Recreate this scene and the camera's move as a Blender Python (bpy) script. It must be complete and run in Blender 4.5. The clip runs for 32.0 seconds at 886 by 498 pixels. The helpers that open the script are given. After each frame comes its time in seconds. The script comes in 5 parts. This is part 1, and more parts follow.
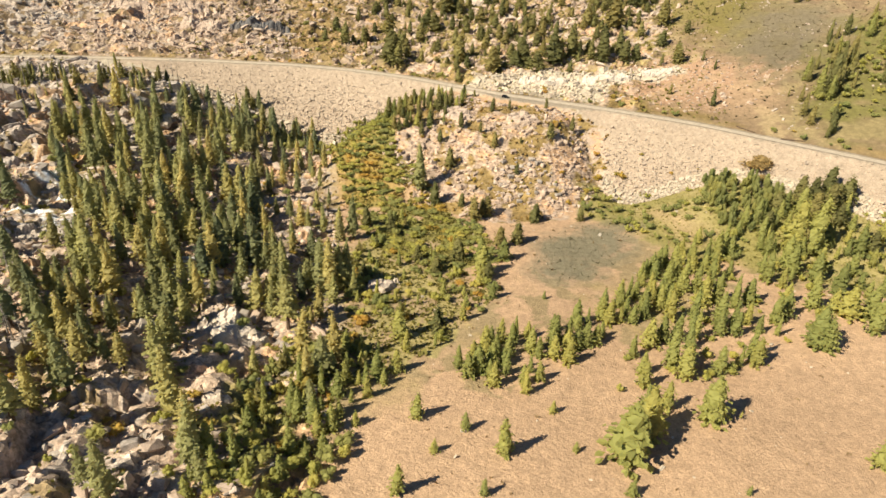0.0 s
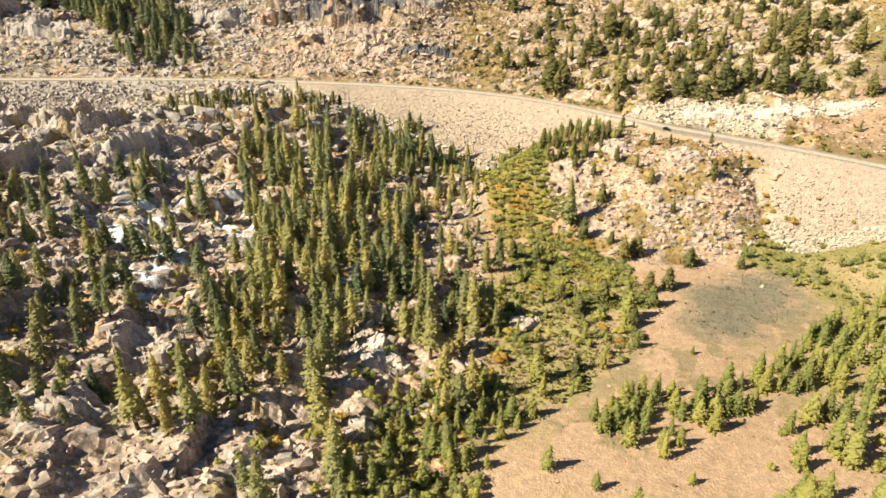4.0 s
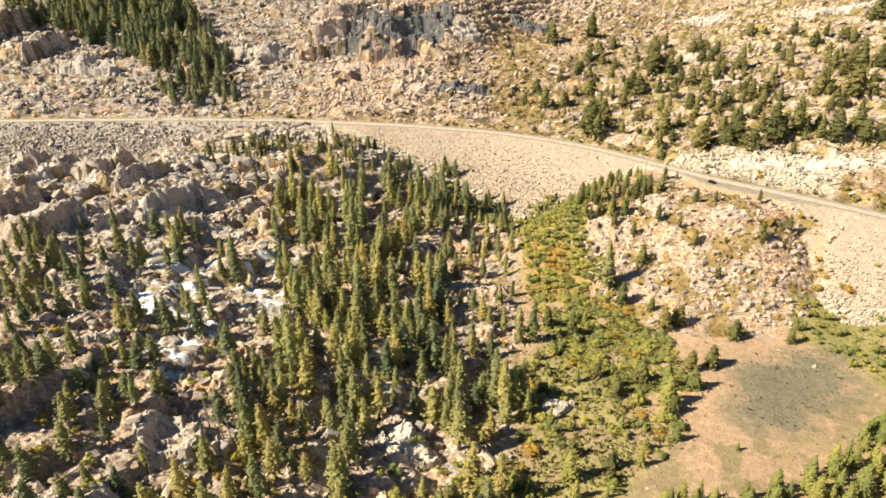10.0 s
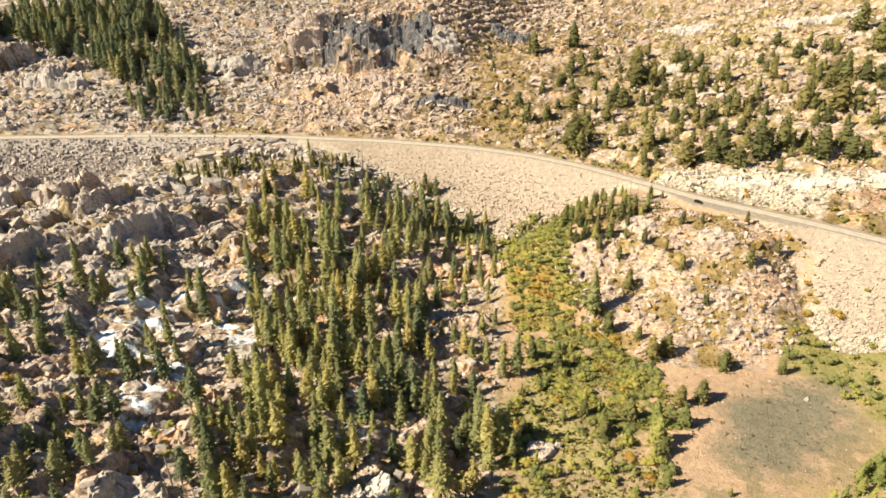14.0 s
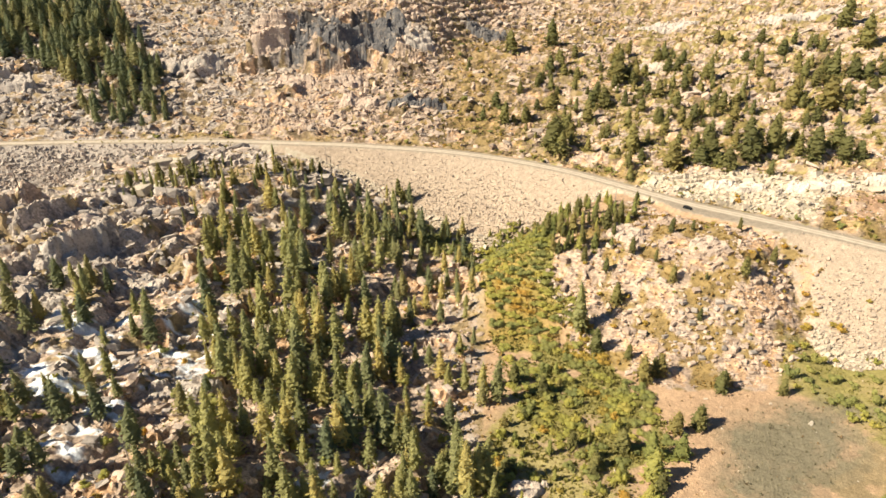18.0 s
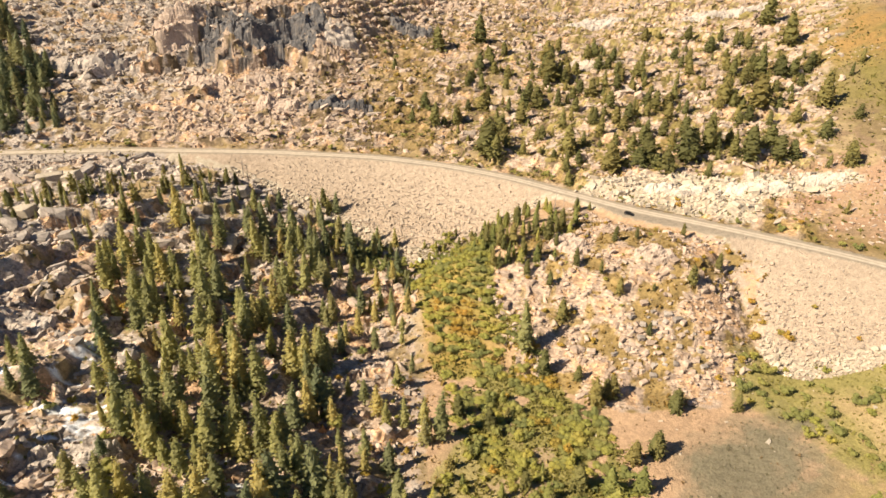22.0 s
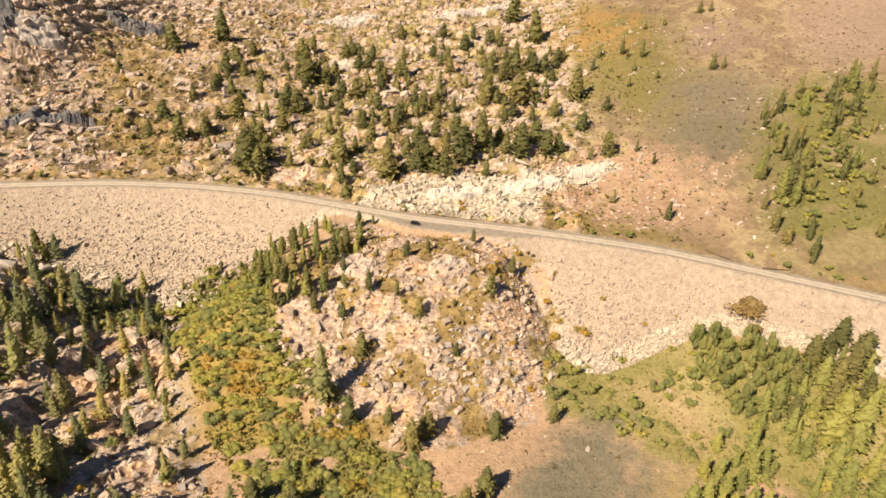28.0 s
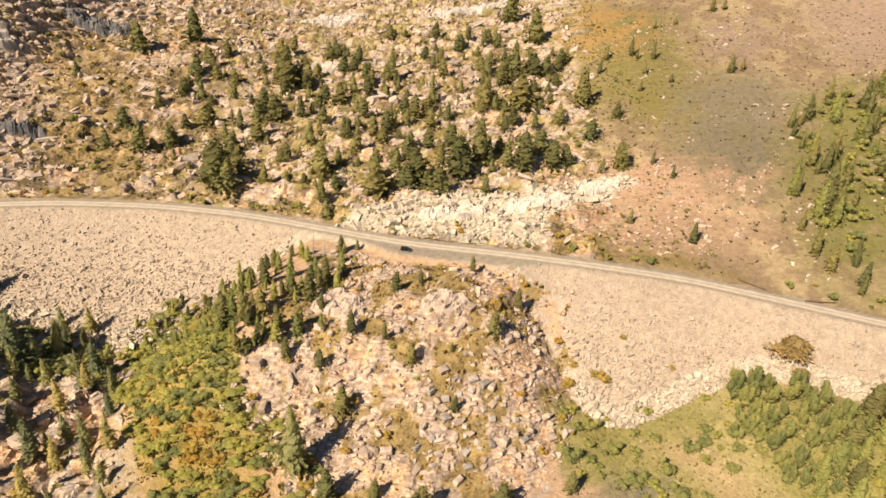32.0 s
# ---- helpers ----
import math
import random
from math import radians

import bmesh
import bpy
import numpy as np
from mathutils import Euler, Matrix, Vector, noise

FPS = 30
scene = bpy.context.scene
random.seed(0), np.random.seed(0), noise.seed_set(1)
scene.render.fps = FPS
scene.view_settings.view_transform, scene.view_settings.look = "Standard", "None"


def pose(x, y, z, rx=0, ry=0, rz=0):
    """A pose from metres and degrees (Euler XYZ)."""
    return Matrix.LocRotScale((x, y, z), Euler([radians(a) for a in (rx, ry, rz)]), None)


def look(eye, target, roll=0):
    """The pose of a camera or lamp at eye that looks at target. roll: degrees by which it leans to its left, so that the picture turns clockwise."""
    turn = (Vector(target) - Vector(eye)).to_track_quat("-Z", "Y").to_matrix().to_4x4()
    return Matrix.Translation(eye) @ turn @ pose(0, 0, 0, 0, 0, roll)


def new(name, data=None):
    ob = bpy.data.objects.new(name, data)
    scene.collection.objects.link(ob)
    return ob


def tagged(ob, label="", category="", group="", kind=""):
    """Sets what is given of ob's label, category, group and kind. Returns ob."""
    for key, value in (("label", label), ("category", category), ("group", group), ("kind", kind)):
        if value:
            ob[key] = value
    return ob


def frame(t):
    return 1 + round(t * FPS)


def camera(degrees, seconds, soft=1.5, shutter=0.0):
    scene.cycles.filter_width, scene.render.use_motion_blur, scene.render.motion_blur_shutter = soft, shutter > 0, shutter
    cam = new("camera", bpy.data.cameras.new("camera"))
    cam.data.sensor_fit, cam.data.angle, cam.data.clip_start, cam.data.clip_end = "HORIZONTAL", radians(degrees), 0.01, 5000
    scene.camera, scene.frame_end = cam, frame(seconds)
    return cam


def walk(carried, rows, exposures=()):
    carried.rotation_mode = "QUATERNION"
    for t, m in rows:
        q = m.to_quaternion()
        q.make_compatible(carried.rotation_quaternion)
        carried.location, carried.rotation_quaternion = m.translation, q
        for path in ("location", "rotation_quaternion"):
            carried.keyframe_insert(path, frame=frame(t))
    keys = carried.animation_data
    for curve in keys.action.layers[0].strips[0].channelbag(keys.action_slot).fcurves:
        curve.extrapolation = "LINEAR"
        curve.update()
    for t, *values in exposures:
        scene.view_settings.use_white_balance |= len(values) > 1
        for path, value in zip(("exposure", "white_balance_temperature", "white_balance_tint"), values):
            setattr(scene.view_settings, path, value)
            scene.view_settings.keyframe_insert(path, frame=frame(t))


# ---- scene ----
cam = camera(70.45, 32.0, soft=1.6)


def eye_row(x, y, z, yaw, pitch, roll):
    """A pose from the eye, the compass angle, the tilt and the lean, in degrees."""
    return pose(x, y, z, 90 + pitch, 0, -yaw) @ pose(0, 0, 0, 0, 0, roll)


PATH = (
    (0, 50.08, -421.35, 103.03, -11.672, -27.627, 3.142),
    (0.1, 49.85, -421.24, 103.15, -14.300, -27.665, 2.810),
    (0.2, 49.62, -421.14, 103.28, -16.000, -27.705, 2.590),
    (0.3, 49.40, -421.03, 103.40, -17.700, -27.750, 2.370),
    (0.4, 49.17, -420.92, 103.53, -18.700, -27.785, 2.250),
    (0.5, 48.93, -420.82, 103.65, -19.444, -27.819, 2.138),
    (1, 49.02, -420.59, 104.84, -22.934, -27.800, 1.481),
    (1.5, 49.60, -420.54, 106.50, -24.329, -27.696, 1.078),
    (2, 49.74, -420.33, 108.41, -25.047, -27.619, 0.888),
    (2.5, 49.61, -420.10, 110.37, -25.378, -27.547, 0.796),
    (3, 49.45, -419.99, 112.46, -25.906, -27.475, 0.690),
    (3.5, 49.36, -419.79, 114.49, -26.729, -27.417, 0.529),
    (5.5, 47.91, -415.81, 123.27, -26.090, -27.331, 0.374),
    (6, 47.54, -414.12, 125.33, -27.008, -27.301, 0.170),
    (6.5, 47.01, -412.25, 127.27, -28.517, -27.244, -0.113),
    (7, 46.42, -410.33, 129.19, -29.478, -27.203, -0.315),
    (7.5, 45.71, -408.51, 131.23, -29.751, -27.178, -0.395),
    (8, 44.94, -406.58, 133.26, -30.048, -27.157, -0.464),
    (8.5, 44.02, -404.72, 135.35, -30.101, -27.146, -0.515),
    (9, 43.26, -402.83, 137.33, -30.155, -27.117, -0.548),
    (9.5, 42.49, -400.70, 139.37, -30.414, -27.095, -0.612),
    (10, 41.58, -398.51, 141.32, -30.604, -27.089, -0.656),
    (10.5, 40.77, -396.45, 143.35, -30.746, -27.091, -0.715),
    (11, 39.97, -394.29, 145.37, -30.742, -27.073, -0.749),
    (11.5, 39.18, -392.14, 147.11, -30.381, -27.049, -0.694),
    (12, 38.47, -390.02, 148.41, -29.994, -27.011, -0.693),
    (12.5, 37.93, -387.89, 149.22, -29.772, -27.036, -0.719),
    (13, 36.97, -385.86, 149.42, -29.480, -27.107, -0.665),
    (13.5, 35.85, -383.71, 149.23, -29.226, -27.132, -0.626),
    (14, 34.68, -381.29, 148.75, -29.015, -27.161, -0.580),
    (14.5, 33.54, -378.72, 148.21, -28.816, -27.166, -0.562),
    (16.5, 29.01, -366.67, 145.29, -28.212, -27.154, -0.598),
    (17, 27.78, -363.20, 144.33, -28.066, -27.138, -0.563),
    (17.5, 26.37, -359.76, 143.32, -27.880, -27.107, -0.542),
    (18, 24.80, -356.50, 142.60, -26.940, -27.121, -0.439),
    (18.5, 23.14, -353.31, 142.18, -26.231, -27.161, -0.273),
    (19, 21.36, -350.10, 141.90, -24.858, -27.234, -0.072),
    (19.5, 19.57, -347.07, 141.64, -23.411, -27.310, 0.143),
    (20, 17.90, -343.93, 141.44, -22.545, -27.365, 0.313),
    (20.5, 16.32, -340.61, 141.06, -22.040, -27.419, 0.399),
    (21, 14.82, -337.24, 140.61, -21.352, -27.447, 0.499),
    (21.5, 13.22, -333.79, 140.24, -20.471, -27.486, 0.649),
    (22, 11.86, -330.67, 140.00, -19.896, -27.539, 0.737),
    (22.5, 10.37, -327.44, 139.51, -20.193, -27.563, 0.696),
    (23, 8.80, -324.37, 138.74, -20.430, -27.525, 0.708),
    (23.5, 7.14, -321.19, 137.89, -19.537, -27.496, 0.886),
    (24, 5.61, -317.79, 137.37, -16.729, -27.503, 1.356),
    (24.5, 4.36, -314.68, 137.00, -13.234, -27.484, 1.898),
    (25, 3.09, -311.60, 136.47, -9.362, -27.400, 2.532),
    (25.5, 1.81, -308.58, 135.59, -5.242, -27.217, 3.159),
    (26, 0.64, -305.34, 134.52, -0.601, -26.956, 3.878),
    (26.5, -0.16, -302.11, 133.59, 3.085, -26.716, 4.398),
    (28.5, 0.03, -287.65, 131.27, 3.013, -26.621, 4.240),
    (29, 0.19, -282.95, 130.48, 2.840, -26.602, 4.206),
    (29.5, 0.22, -277.68, 129.42, 2.720, -26.549, 4.193),
    (30, 0.19, -272.27, 128.31, 2.800, -26.508, 4.243),
    (30.5, 0.12, -266.82, 127.21, 3.194, -26.449, 4.328),
    (31, 0.13, -261.19, 126.18, 3.575, -26.409, 4.370),
    (31.5, 0.10, -255.57, 125.24, 3.722, -26.394, 4.395),
    (32, 0.00, -250.11, 124.34, 3.886, -26.365, 4.419),
)
walk(cam, [(r[0], eye_row(*r[1:])) for r in PATH], exposures=((0, 0.86, 6500, 2), (2, 1.02, 6450, 0.5), (3, 1.05, 6400, 0), (14, 1.05, 6400, 2), (20, 0.97, 6650, 5), (26, 0.82, 6950, 10), (32, 0.76, 6850, 9)))

# ---- daylight ----
SUN_AZ, SUN_EL = 226.0, 40.0  # compass angle of the sun from +y, and its height
world = bpy.data.worlds.new("sky")
scene.world = world
world.use_nodes = True
_sky = world.node_tree.nodes.new("ShaderNodeTexSky")
_sky.sky_type, _sky.sun_disc = "NISHITA", False
_sky.sun_elevation, _sky.sun_rotation = radians(SUN_EL), radians(SUN_AZ)
_sky.altitude, _sky.dust_density, _sky.ozone_density = 2000, 0.3, 4.0
world.node_tree.links.new(_sky.outputs[0], world.node_tree.nodes["Background"].inputs["Color"])
world.node_tree.nodes["Background"].inputs["Strength"].default_value = 0.043
sun = new("sun", bpy.data.lights.new("sun", "SUN"))
sun.data.energy, sun.data.angle, sun.data.color = 5.0, radians(0.55), (1.0, 0.85, 0.66)
_d = Vector((math.sin(radians(SUN_AZ)) * math.cos(radians(SUN_EL)), math.cos(radians(SUN_AZ)) * math.cos(radians(SUN_EL)), math.sin(radians(SUN_EL))))
sun.matrix_world = look(_d * 900, (0, 0, 0))

# ---- materials ----


def material(name, rough=0.9):
    m = bpy.data.materials.new(name)
    m.use_nodes = True
    b = m.node_tree.nodes["Principled BSDF"]
    b.inputs["Roughness"].default_value = rough
    b.inputs["Specular IOR Level"].default_value = 0.2
    return m, m.node_tree, b


def noise_node(nt, scale, detail=4.0, rough=0.6):
    n = nt.nodes.new("ShaderNodeTexNoise")
    n.inputs["Scale"].default_value, n.inputs["Detail"].default_value, n.inputs["Roughness"].default_value = scale, detail, rough
    g = nt.nodes.new("ShaderNodeNewGeometry")
    nt.links.new(g.outputs["Position"], n.inputs["Vector"])
    return n.outputs["Fac"]


def ramp(nt, fac, *stops):
    r = nt.nodes.new("ShaderNodeValToRGB")
    while len(r.color_ramp.elements) < len(stops):
        r.color_ramp.elements.new(0.5)
    for e, (at, c) in zip(r.color_ramp.elements, stops):
        e.position, e.color = at, (*c, 1)
    nt.links.new(fac, r.inputs[0])
    return r.outputs[0]


def mix(nt, kind, fac, a, b):
    n = nt.nodes.new("ShaderNodeMix")
    n.data_type, n.blend_type = "RGBA", kind
    for socket, v in ((n.inputs["Factor"], fac), (n.inputs["A"], a), (n.inputs["B"], b)):
        if isinstance(v, (int, float)):
            socket.default_value = v
        elif isinstance(v, tuple):
            socket.default_value = (*v, 1)
        else:
            nt.links.new(v, socket)
    return n.outputs["Result"]


def relief(nt, b, fac, strength, distance):
    n = nt.nodes.new("ShaderNodeBump")
    n.inputs["Strength"].default_value, n.inputs["Distance"].default_value = strength, distance
    nt.links.new(fac, n.inputs["Height"])
    nt.links.new(n.outputs[0], b.inputs["Normal"])


def grey(v):
    return (v, v, v)


def ground_material():
    """Takes the ground's own colour from the plan's attribute and breaks it up with stones, tufts and bare soil."""
    m, nt, b = material("ground_cover", 0.95)
    a = nt.nodes.new("ShaderNodeAttribute")
    a.attribute_name = "cover"
    c = mix(nt, "MULTIPLY", 1.0, a.outputs["Color"], ramp(nt, noise_node(nt, 0.35, 6, 0.7), (0.3, grey(0.74)), (0.7, grey(1.24))))
    c = mix(nt, "MULTIPLY", 0.5, c, ramp(nt, noise_node(nt, 1.7, 3, 0.7), (0.35, (0.62, 0.60, 0.58)), (0.62, grey(1.2))))
    # bare rock: weathered blocks of their own tone, split along the grain of the granite
    rocky = nt.nodes.new("ShaderNodeAttribute")
    rocky.attribute_name = "rocky"
    geo, turn, warp = nt.nodes.new("ShaderNodeNewGeometry"), nt.nodes.new("ShaderNodeMapping"), nt.nodes.new("ShaderNodeVectorMath")
    turn.inputs["Rotation"].default_value, turn.inputs["Scale"].default_value = (0, 0, -0.5), (0.45, 1.0, 0.8)
    warp.operation = "ADD"
    bend = nt.nodes.new("ShaderNodeTexNoise")
    bend.inputs["Scale"].default_value, bend.inputs["Detail"].default_value = 0.5, 4
    nt.links.new(geo.outputs["Position"], bend.inputs["Vector"])
    nt.links.new(geo.outputs["Position"], turn.inputs["Vector"])
    nt.links.new(turn.outputs[0], warp.inputs[0])
    nt.links.new(bend.outputs["Color"], warp.inputs[1])
    tone = nt.nodes.new("ShaderNodeTexVoronoi")
    tone.inputs["Scale"].default_value = 1.0
    nt.links.new(warp.outputs[0], tone.inputs["Vector"])
    slabs = ramp(nt, tone.outputs["Color"], (0.1, (0.70, 0.68, 0.68)), (0.45, (1.0, 0.98, 0.96)), (0.9, (1.45, 1.40, 1.36)))
    lichen = ramp(nt, noise_node(nt, 0.9, 6, 0.75), (0.36, (0.55, 0.53, 0.53)), (0.46, grey(1.0)), (0.72, grey(1.15)))
    c = mix(nt, "MULTIPLY", rocky.outputs["Fac"], c, mix(nt, "MULTIPLY", 0.8, slabs, lichen))
    nt.links.new(c, b.inputs["Base Color"])
    lift = nt.nodes.new("ShaderNodeMath")
    lift.operation = "MULTIPLY_ADD"
    nt.links.new(tone.outputs["Color"], lift.inputs[0])
    nt.links.new(rocky.outputs["Fac"], lift.inputs[1])
    nt.links.new(noise_node(nt, 0.9, 5, 0.65), lift.inputs[2])
    relief(nt, b, lift.outputs[0], 0.9, 0.6)
    return m


def stone_material(name, dark, light, warm, stain=0.5):
    """Weathered granite: each stone its own grey, with rusty and dark lichen stains."""
    m, nt, b = material(name, 0.9)
    g = nt.nodes.new("ShaderNodeNewGeometry")
    c = ramp(nt, g.outputs["Random Per Island"], (0.0, dark), (0.55, light), (1.0, warm))
    c = mix(nt, "MULTIPLY", stain, c, ramp(nt, noise_node(nt, 0.5, 5, 0.7), (0.38, (0.45, 0.42, 0.40)), (0.6, grey(1.1))))
    c = mix(nt, "MULTIPLY", 0.5, c, ramp(nt, noise_node(nt, 3.0, 3, 0.7), (0.35, grey(0.6)), (0.65, grey(1.15))))
    nt.links.new(c, b.inputs["Base Color"])
    relief(nt, b, noise_node(nt, 2.2, 4), 0.7, 0.2)
    return m


def leaf_material(name, dark, light, other, spread=0.35):
    """Needles or leaves: each plant and each sprig its own green."""
    m, nt, b = material(name, 0.7)
    o = nt.nodes.new("ShaderNodeObjectInfo")
    g = nt.nodes.new("ShaderNodeNewGeometry")
    c = ramp(nt, o.outputs["Random"], (0.0, dark), (0.6, light), (1.0, other))
    c = mix(nt, "MULTIPLY", 0.75, c, ramp(nt, g.outputs["Random Per Island"], (0.0, grey(1 - spread)), (1.0, grey(1 + spread))))
    nt.links.new(c, b.inputs["Base Color"])
    t, s = nt.nodes.new("ShaderNodeBsdfTranslucent"), nt.nodes.new("ShaderNodeMixShader")
    nt.links.new(c, t.inputs["Color"])
    s.inputs[0].default_value = 0.52
    nt.links.new(b.outputs[0], s.inputs[1])
    nt.links.new(t.outputs[0], s.inputs[2])
    nt.links.new(s.outputs[0], nt.nodes["Material Output"].inputs["Surface"])
    return m


def bark_material(name, a, c):
    m, nt, b = material(name, 0.9)
    nt.links.new(ramp(nt, noise_node(nt, 2.5, 4), (0.35, a), (0.7, c)), b.inputs["Base Color"])
    relief(nt, b, noise_node(nt, 6, 3), 0.6, 0.05)
    return m


def plain_material(name, colour, rough=0.6, metal=0.0):
    m, nt, b = material(name, rough)
    c = mix(nt, "MULTIPLY", 0.4, colour, ramp(nt, noise_node(nt, 4.0, 3), (0.3, grey(0.7)), (0.7, grey(1.2))))
    nt.links.new(c, b.inputs["Base Color"])
    b.inputs["Metallic"].default_value = metal
    return m


GROUND = ground_material()
RIPRAP = stone_material("riprap_granite", (0.35, 0.285, 0.23), (0.48, 0.40, 0.325), (0.52, 0.41, 0.325), 0.3)
GRANITE = stone_material("weathered_granite", (0.35, 0.29, 0.245), (0.54, 0.455, 0.385), (0.57, 0.445, 0.365), 0.45)
PINKROCK = stone_material("pinkish_granite", (0.39, 0.30, 0.238), (0.56, 0.45, 0.37), (0.58, 0.44, 0.345), 0.45)
GREYROCK = stone_material("grey_granite", (0.30, 0.265, 0.24), (0.52, 0.46, 0.41), (0.56, 0.46, 0.39), 0.5)
PALE = stone_material("fresh_cut_granite", (0.45, 0.385, 0.31), (0.60, 0.53, 0.435), (0.56, 0.46, 0.36), 0.3)
# cliff stone: dark varnish, with the cliff's shade put into the same tones
DARKROCK = stone_material("stained_shaded_rock", (0.08, 0.083, 0.095), (0.16, 0.155, 0.158), (0.33, 0.28, 0.235), 0.55)
NEEDLES = leaf_material("pine_needles", (0.29, 0.30, 0.145), (0.45, 0.43, 0.18), (0.57, 0.48, 0.19), 0.22)
DARKNEEDLES = leaf_material("dark_pine_needles", (0.21, 0.24, 0.135), (0.31, 0.32, 0.16), (0.42, 0.38, 0.175), 0.22)
HILLNEEDLES = leaf_material("juniper_foliage", (0.18, 0.185, 0.075), (0.27, 0.25, 0.095), (0.36, 0.305, 0.115))
CREEKNEEDLES = leaf_material("sunlit_pine_needles", (0.27, 0.29, 0.10), (0.38, 0.38, 0.125), (0.48, 0.44, 0.135), 0.25)
WILLOW = leaf_material("willow_leaves", (0.40, 0.395, 0.115), (0.48, 0.45, 0.125), (0.55, 0.48, 0.135), 0.18)
ASPENLEAF = leaf_material("aspen_leaves", (0.27, 0.29, 0.11), (0.35, 0.35, 0.125), (0.43, 0.405, 0.135), 0.18)
RUST = leaf_material("autumn_leaves", (0.44, 0.36, 0.10), (0.54, 0.39, 0.095), (0.56, 0.36, 0.09), 0.2)
BARK = bark_material("pine_bark", (0.07, 0.048, 0.034), (0.17, 0.12, 0.085))
DEADWOOD = bark_material("bleached_deadwood", (0.22, 0.19, 0.17), (0.42, 0.37, 0.33))
CHARRED = bark_material("charred_bark", (0.025, 0.022, 0.02), (0.09, 0.075, 0.065))

# ---- small tools ----


def lattice(x, y, seed):
    h = np.sin(x * 127.1 + y * 311.7 + seed * 74.7) * 43758.5453
    return h - np.floor(h)


def fbm(x, y, size, octaves=4, seed=0):
    """Smooth noise from 0 to 1 over the plan."""
    x, y = np.asarray(x, float) / size, np.asarray(y, float) / size
    total, amp, norm = 0.0, 1.0, 0.0
    for o in range(octaves):
        ix, iy = np.floor(x), np.floor(y)
        u, v = x - ix, y - iy
        u, v = u * u * (3 - 2 * u), v * v * (3 - 2 * v)
        a, b_ = lattice(ix, iy, seed + o), lattice(ix + 1, iy, seed + o)
        c, d = lattice(ix, iy + 1, seed + o), lattice(ix + 1, iy + 1, seed + o)
        total = total + amp * ((a * (1 - u) + b_ * u) * (1 - v) + (c * (1 - u) + d * u) * v)
        norm, amp, x, y = norm + amp, amp * 0.5, x * 2.03 + 3.7, y * 2.03 + 1.3
    return total / norm


def inside(poly, x, y):
    """Whether points of the plan lie in a polygon."""
    x, y = np.asarray(x, float), np.asarray(y, float)
    hit = np.zeros(x.shape, bool)
    for (x0, y0), (x1, y1) in zip(poly, poly[1:] + poly[:1]):
        if y0 != y1:
            hit ^= ((y0 > y) != (y1 > y)) & (x < (x1 - x0) * (y - y0) / (y1 - y0) + x0)
    return hit


def zone(poly, x, y, ragged=6.0, seed=0):
    """A polygon of the plan with a ragged edge."""
    dx, dy = (fbm(x, y, 14, 4, 50 + seed) - 0.5) * 4 * ragged, (fbm(x, y, 14, 4, 70 + seed) - 0.5) * 4 * ragged
    return inside(poly, x + dx, y + dy)


def mesh_object(name, verts, faces, mats, parent=None, label="", smooth=False):
    me = bpy.data.meshes.new(name)
    me.from_pydata([tuple(v) for v in verts], [], [tuple(f) for f in faces])
    for mat in mats if isinstance(mats, (list, tuple)) else [mats]:
        me.materials.append(mat)
    if smooth:
        me.shade_smooth()
    ob = new(name, me)
    if parent:
        ob.parent = parent
    return tagged(ob, label)


def quick_mesh(name, co, faces, mat):
    """A mesh from arrays of equal faces."""
    me = bpy.data.meshes.new(name)
    n = faces.shape[1]
    me.vertices.add(len(co))
    me.vertices.foreach_set("co", np.ascontiguousarray(co, dtype=np.float32).ravel())
    me.loops.add(faces.size)
    me.loops.foreach_set("vertex_index", np.ascontiguousarray(faces, dtype=np.int32).ravel())
    me.polygons.add(len(faces))
    me.polygons.foreach_set("loop_start", np.arange(0, faces.size, n, dtype=np.int32))
    me.polygons.foreach_set("loop_total", np.full(len(faces), n, dtype=np.int32))
    me.materials.append(mat)
    me.update(calc_edges=True)
    me.shade_flat()
    me.validate()
    return me


def part(name, bm, mat, parent, label=""):
    """Links a bmesh as one mesh object under a thing or a part."""
    me = bpy.data.meshes.new(name)
    bm.to_mesh(me)
    bm.free()
    me.materials.append(mat)
    ob = new(name, me)
    ob.parent = parent
    return tagged(ob, label)


def thing(name, label, category, group="", at=None):
    ob = new(name)
    ob.empty_display_size = 0.5
    if at is not None:
        ob.matrix_basis = at
    return tagged(ob, label, category, group)

# ---- the lie of the land ----
ROAD = ((-1500, -700), (-700, -230), (-504, -113), (-420, -65), (-332, -21), (-240, 12), (-166, 30), (-119, 32), (-76, 27), (-36, 15),
        (0, 4), (48, -2.5), (85, -9.5), (121, -18), (142, -27), (163, -36), (193, -49), (260, -78), (420, -150), (1500, -620))
_rx = np.linspace(-1500, 1500, 3001)
_ry = np.interp(_rx, [p[0] for p in ROAD], [p[1] for p in ROAD])
for _ in range(3):
    _ry = np.convolve(np.pad(_ry, 9, mode="edge"), np.ones(19) / 19, mode="valid")


def road_y(x):
    """The y of the road's middle line at x."""
    return np.interp(x, _rx, _ry)


def step(a, b, v):
    """A smooth step from 0 at a to 1 at b."""
    k = np.clip((v - a) / (b - a), 0, 1)
    return k * k * (3 - 2 * k)


def bump(x, y, cx, cy, rx, ry, turn=0.0):
    """A round hill of height 1."""
    c, s = math.cos(math.radians(turn)), math.sin(math.radians(turn))
    u, v = (x - cx) * c + (y - cy) * s, (y - cy) * c - (x - cx) * s
    return np.exp(-(u / rx) ** 2 - (v / ry) ** 2)


def gully_x(y):
    """The west edge of the gully that leads down from the dam's foot to the meadow."""
    return -118 - 0.42 * (y + 22)


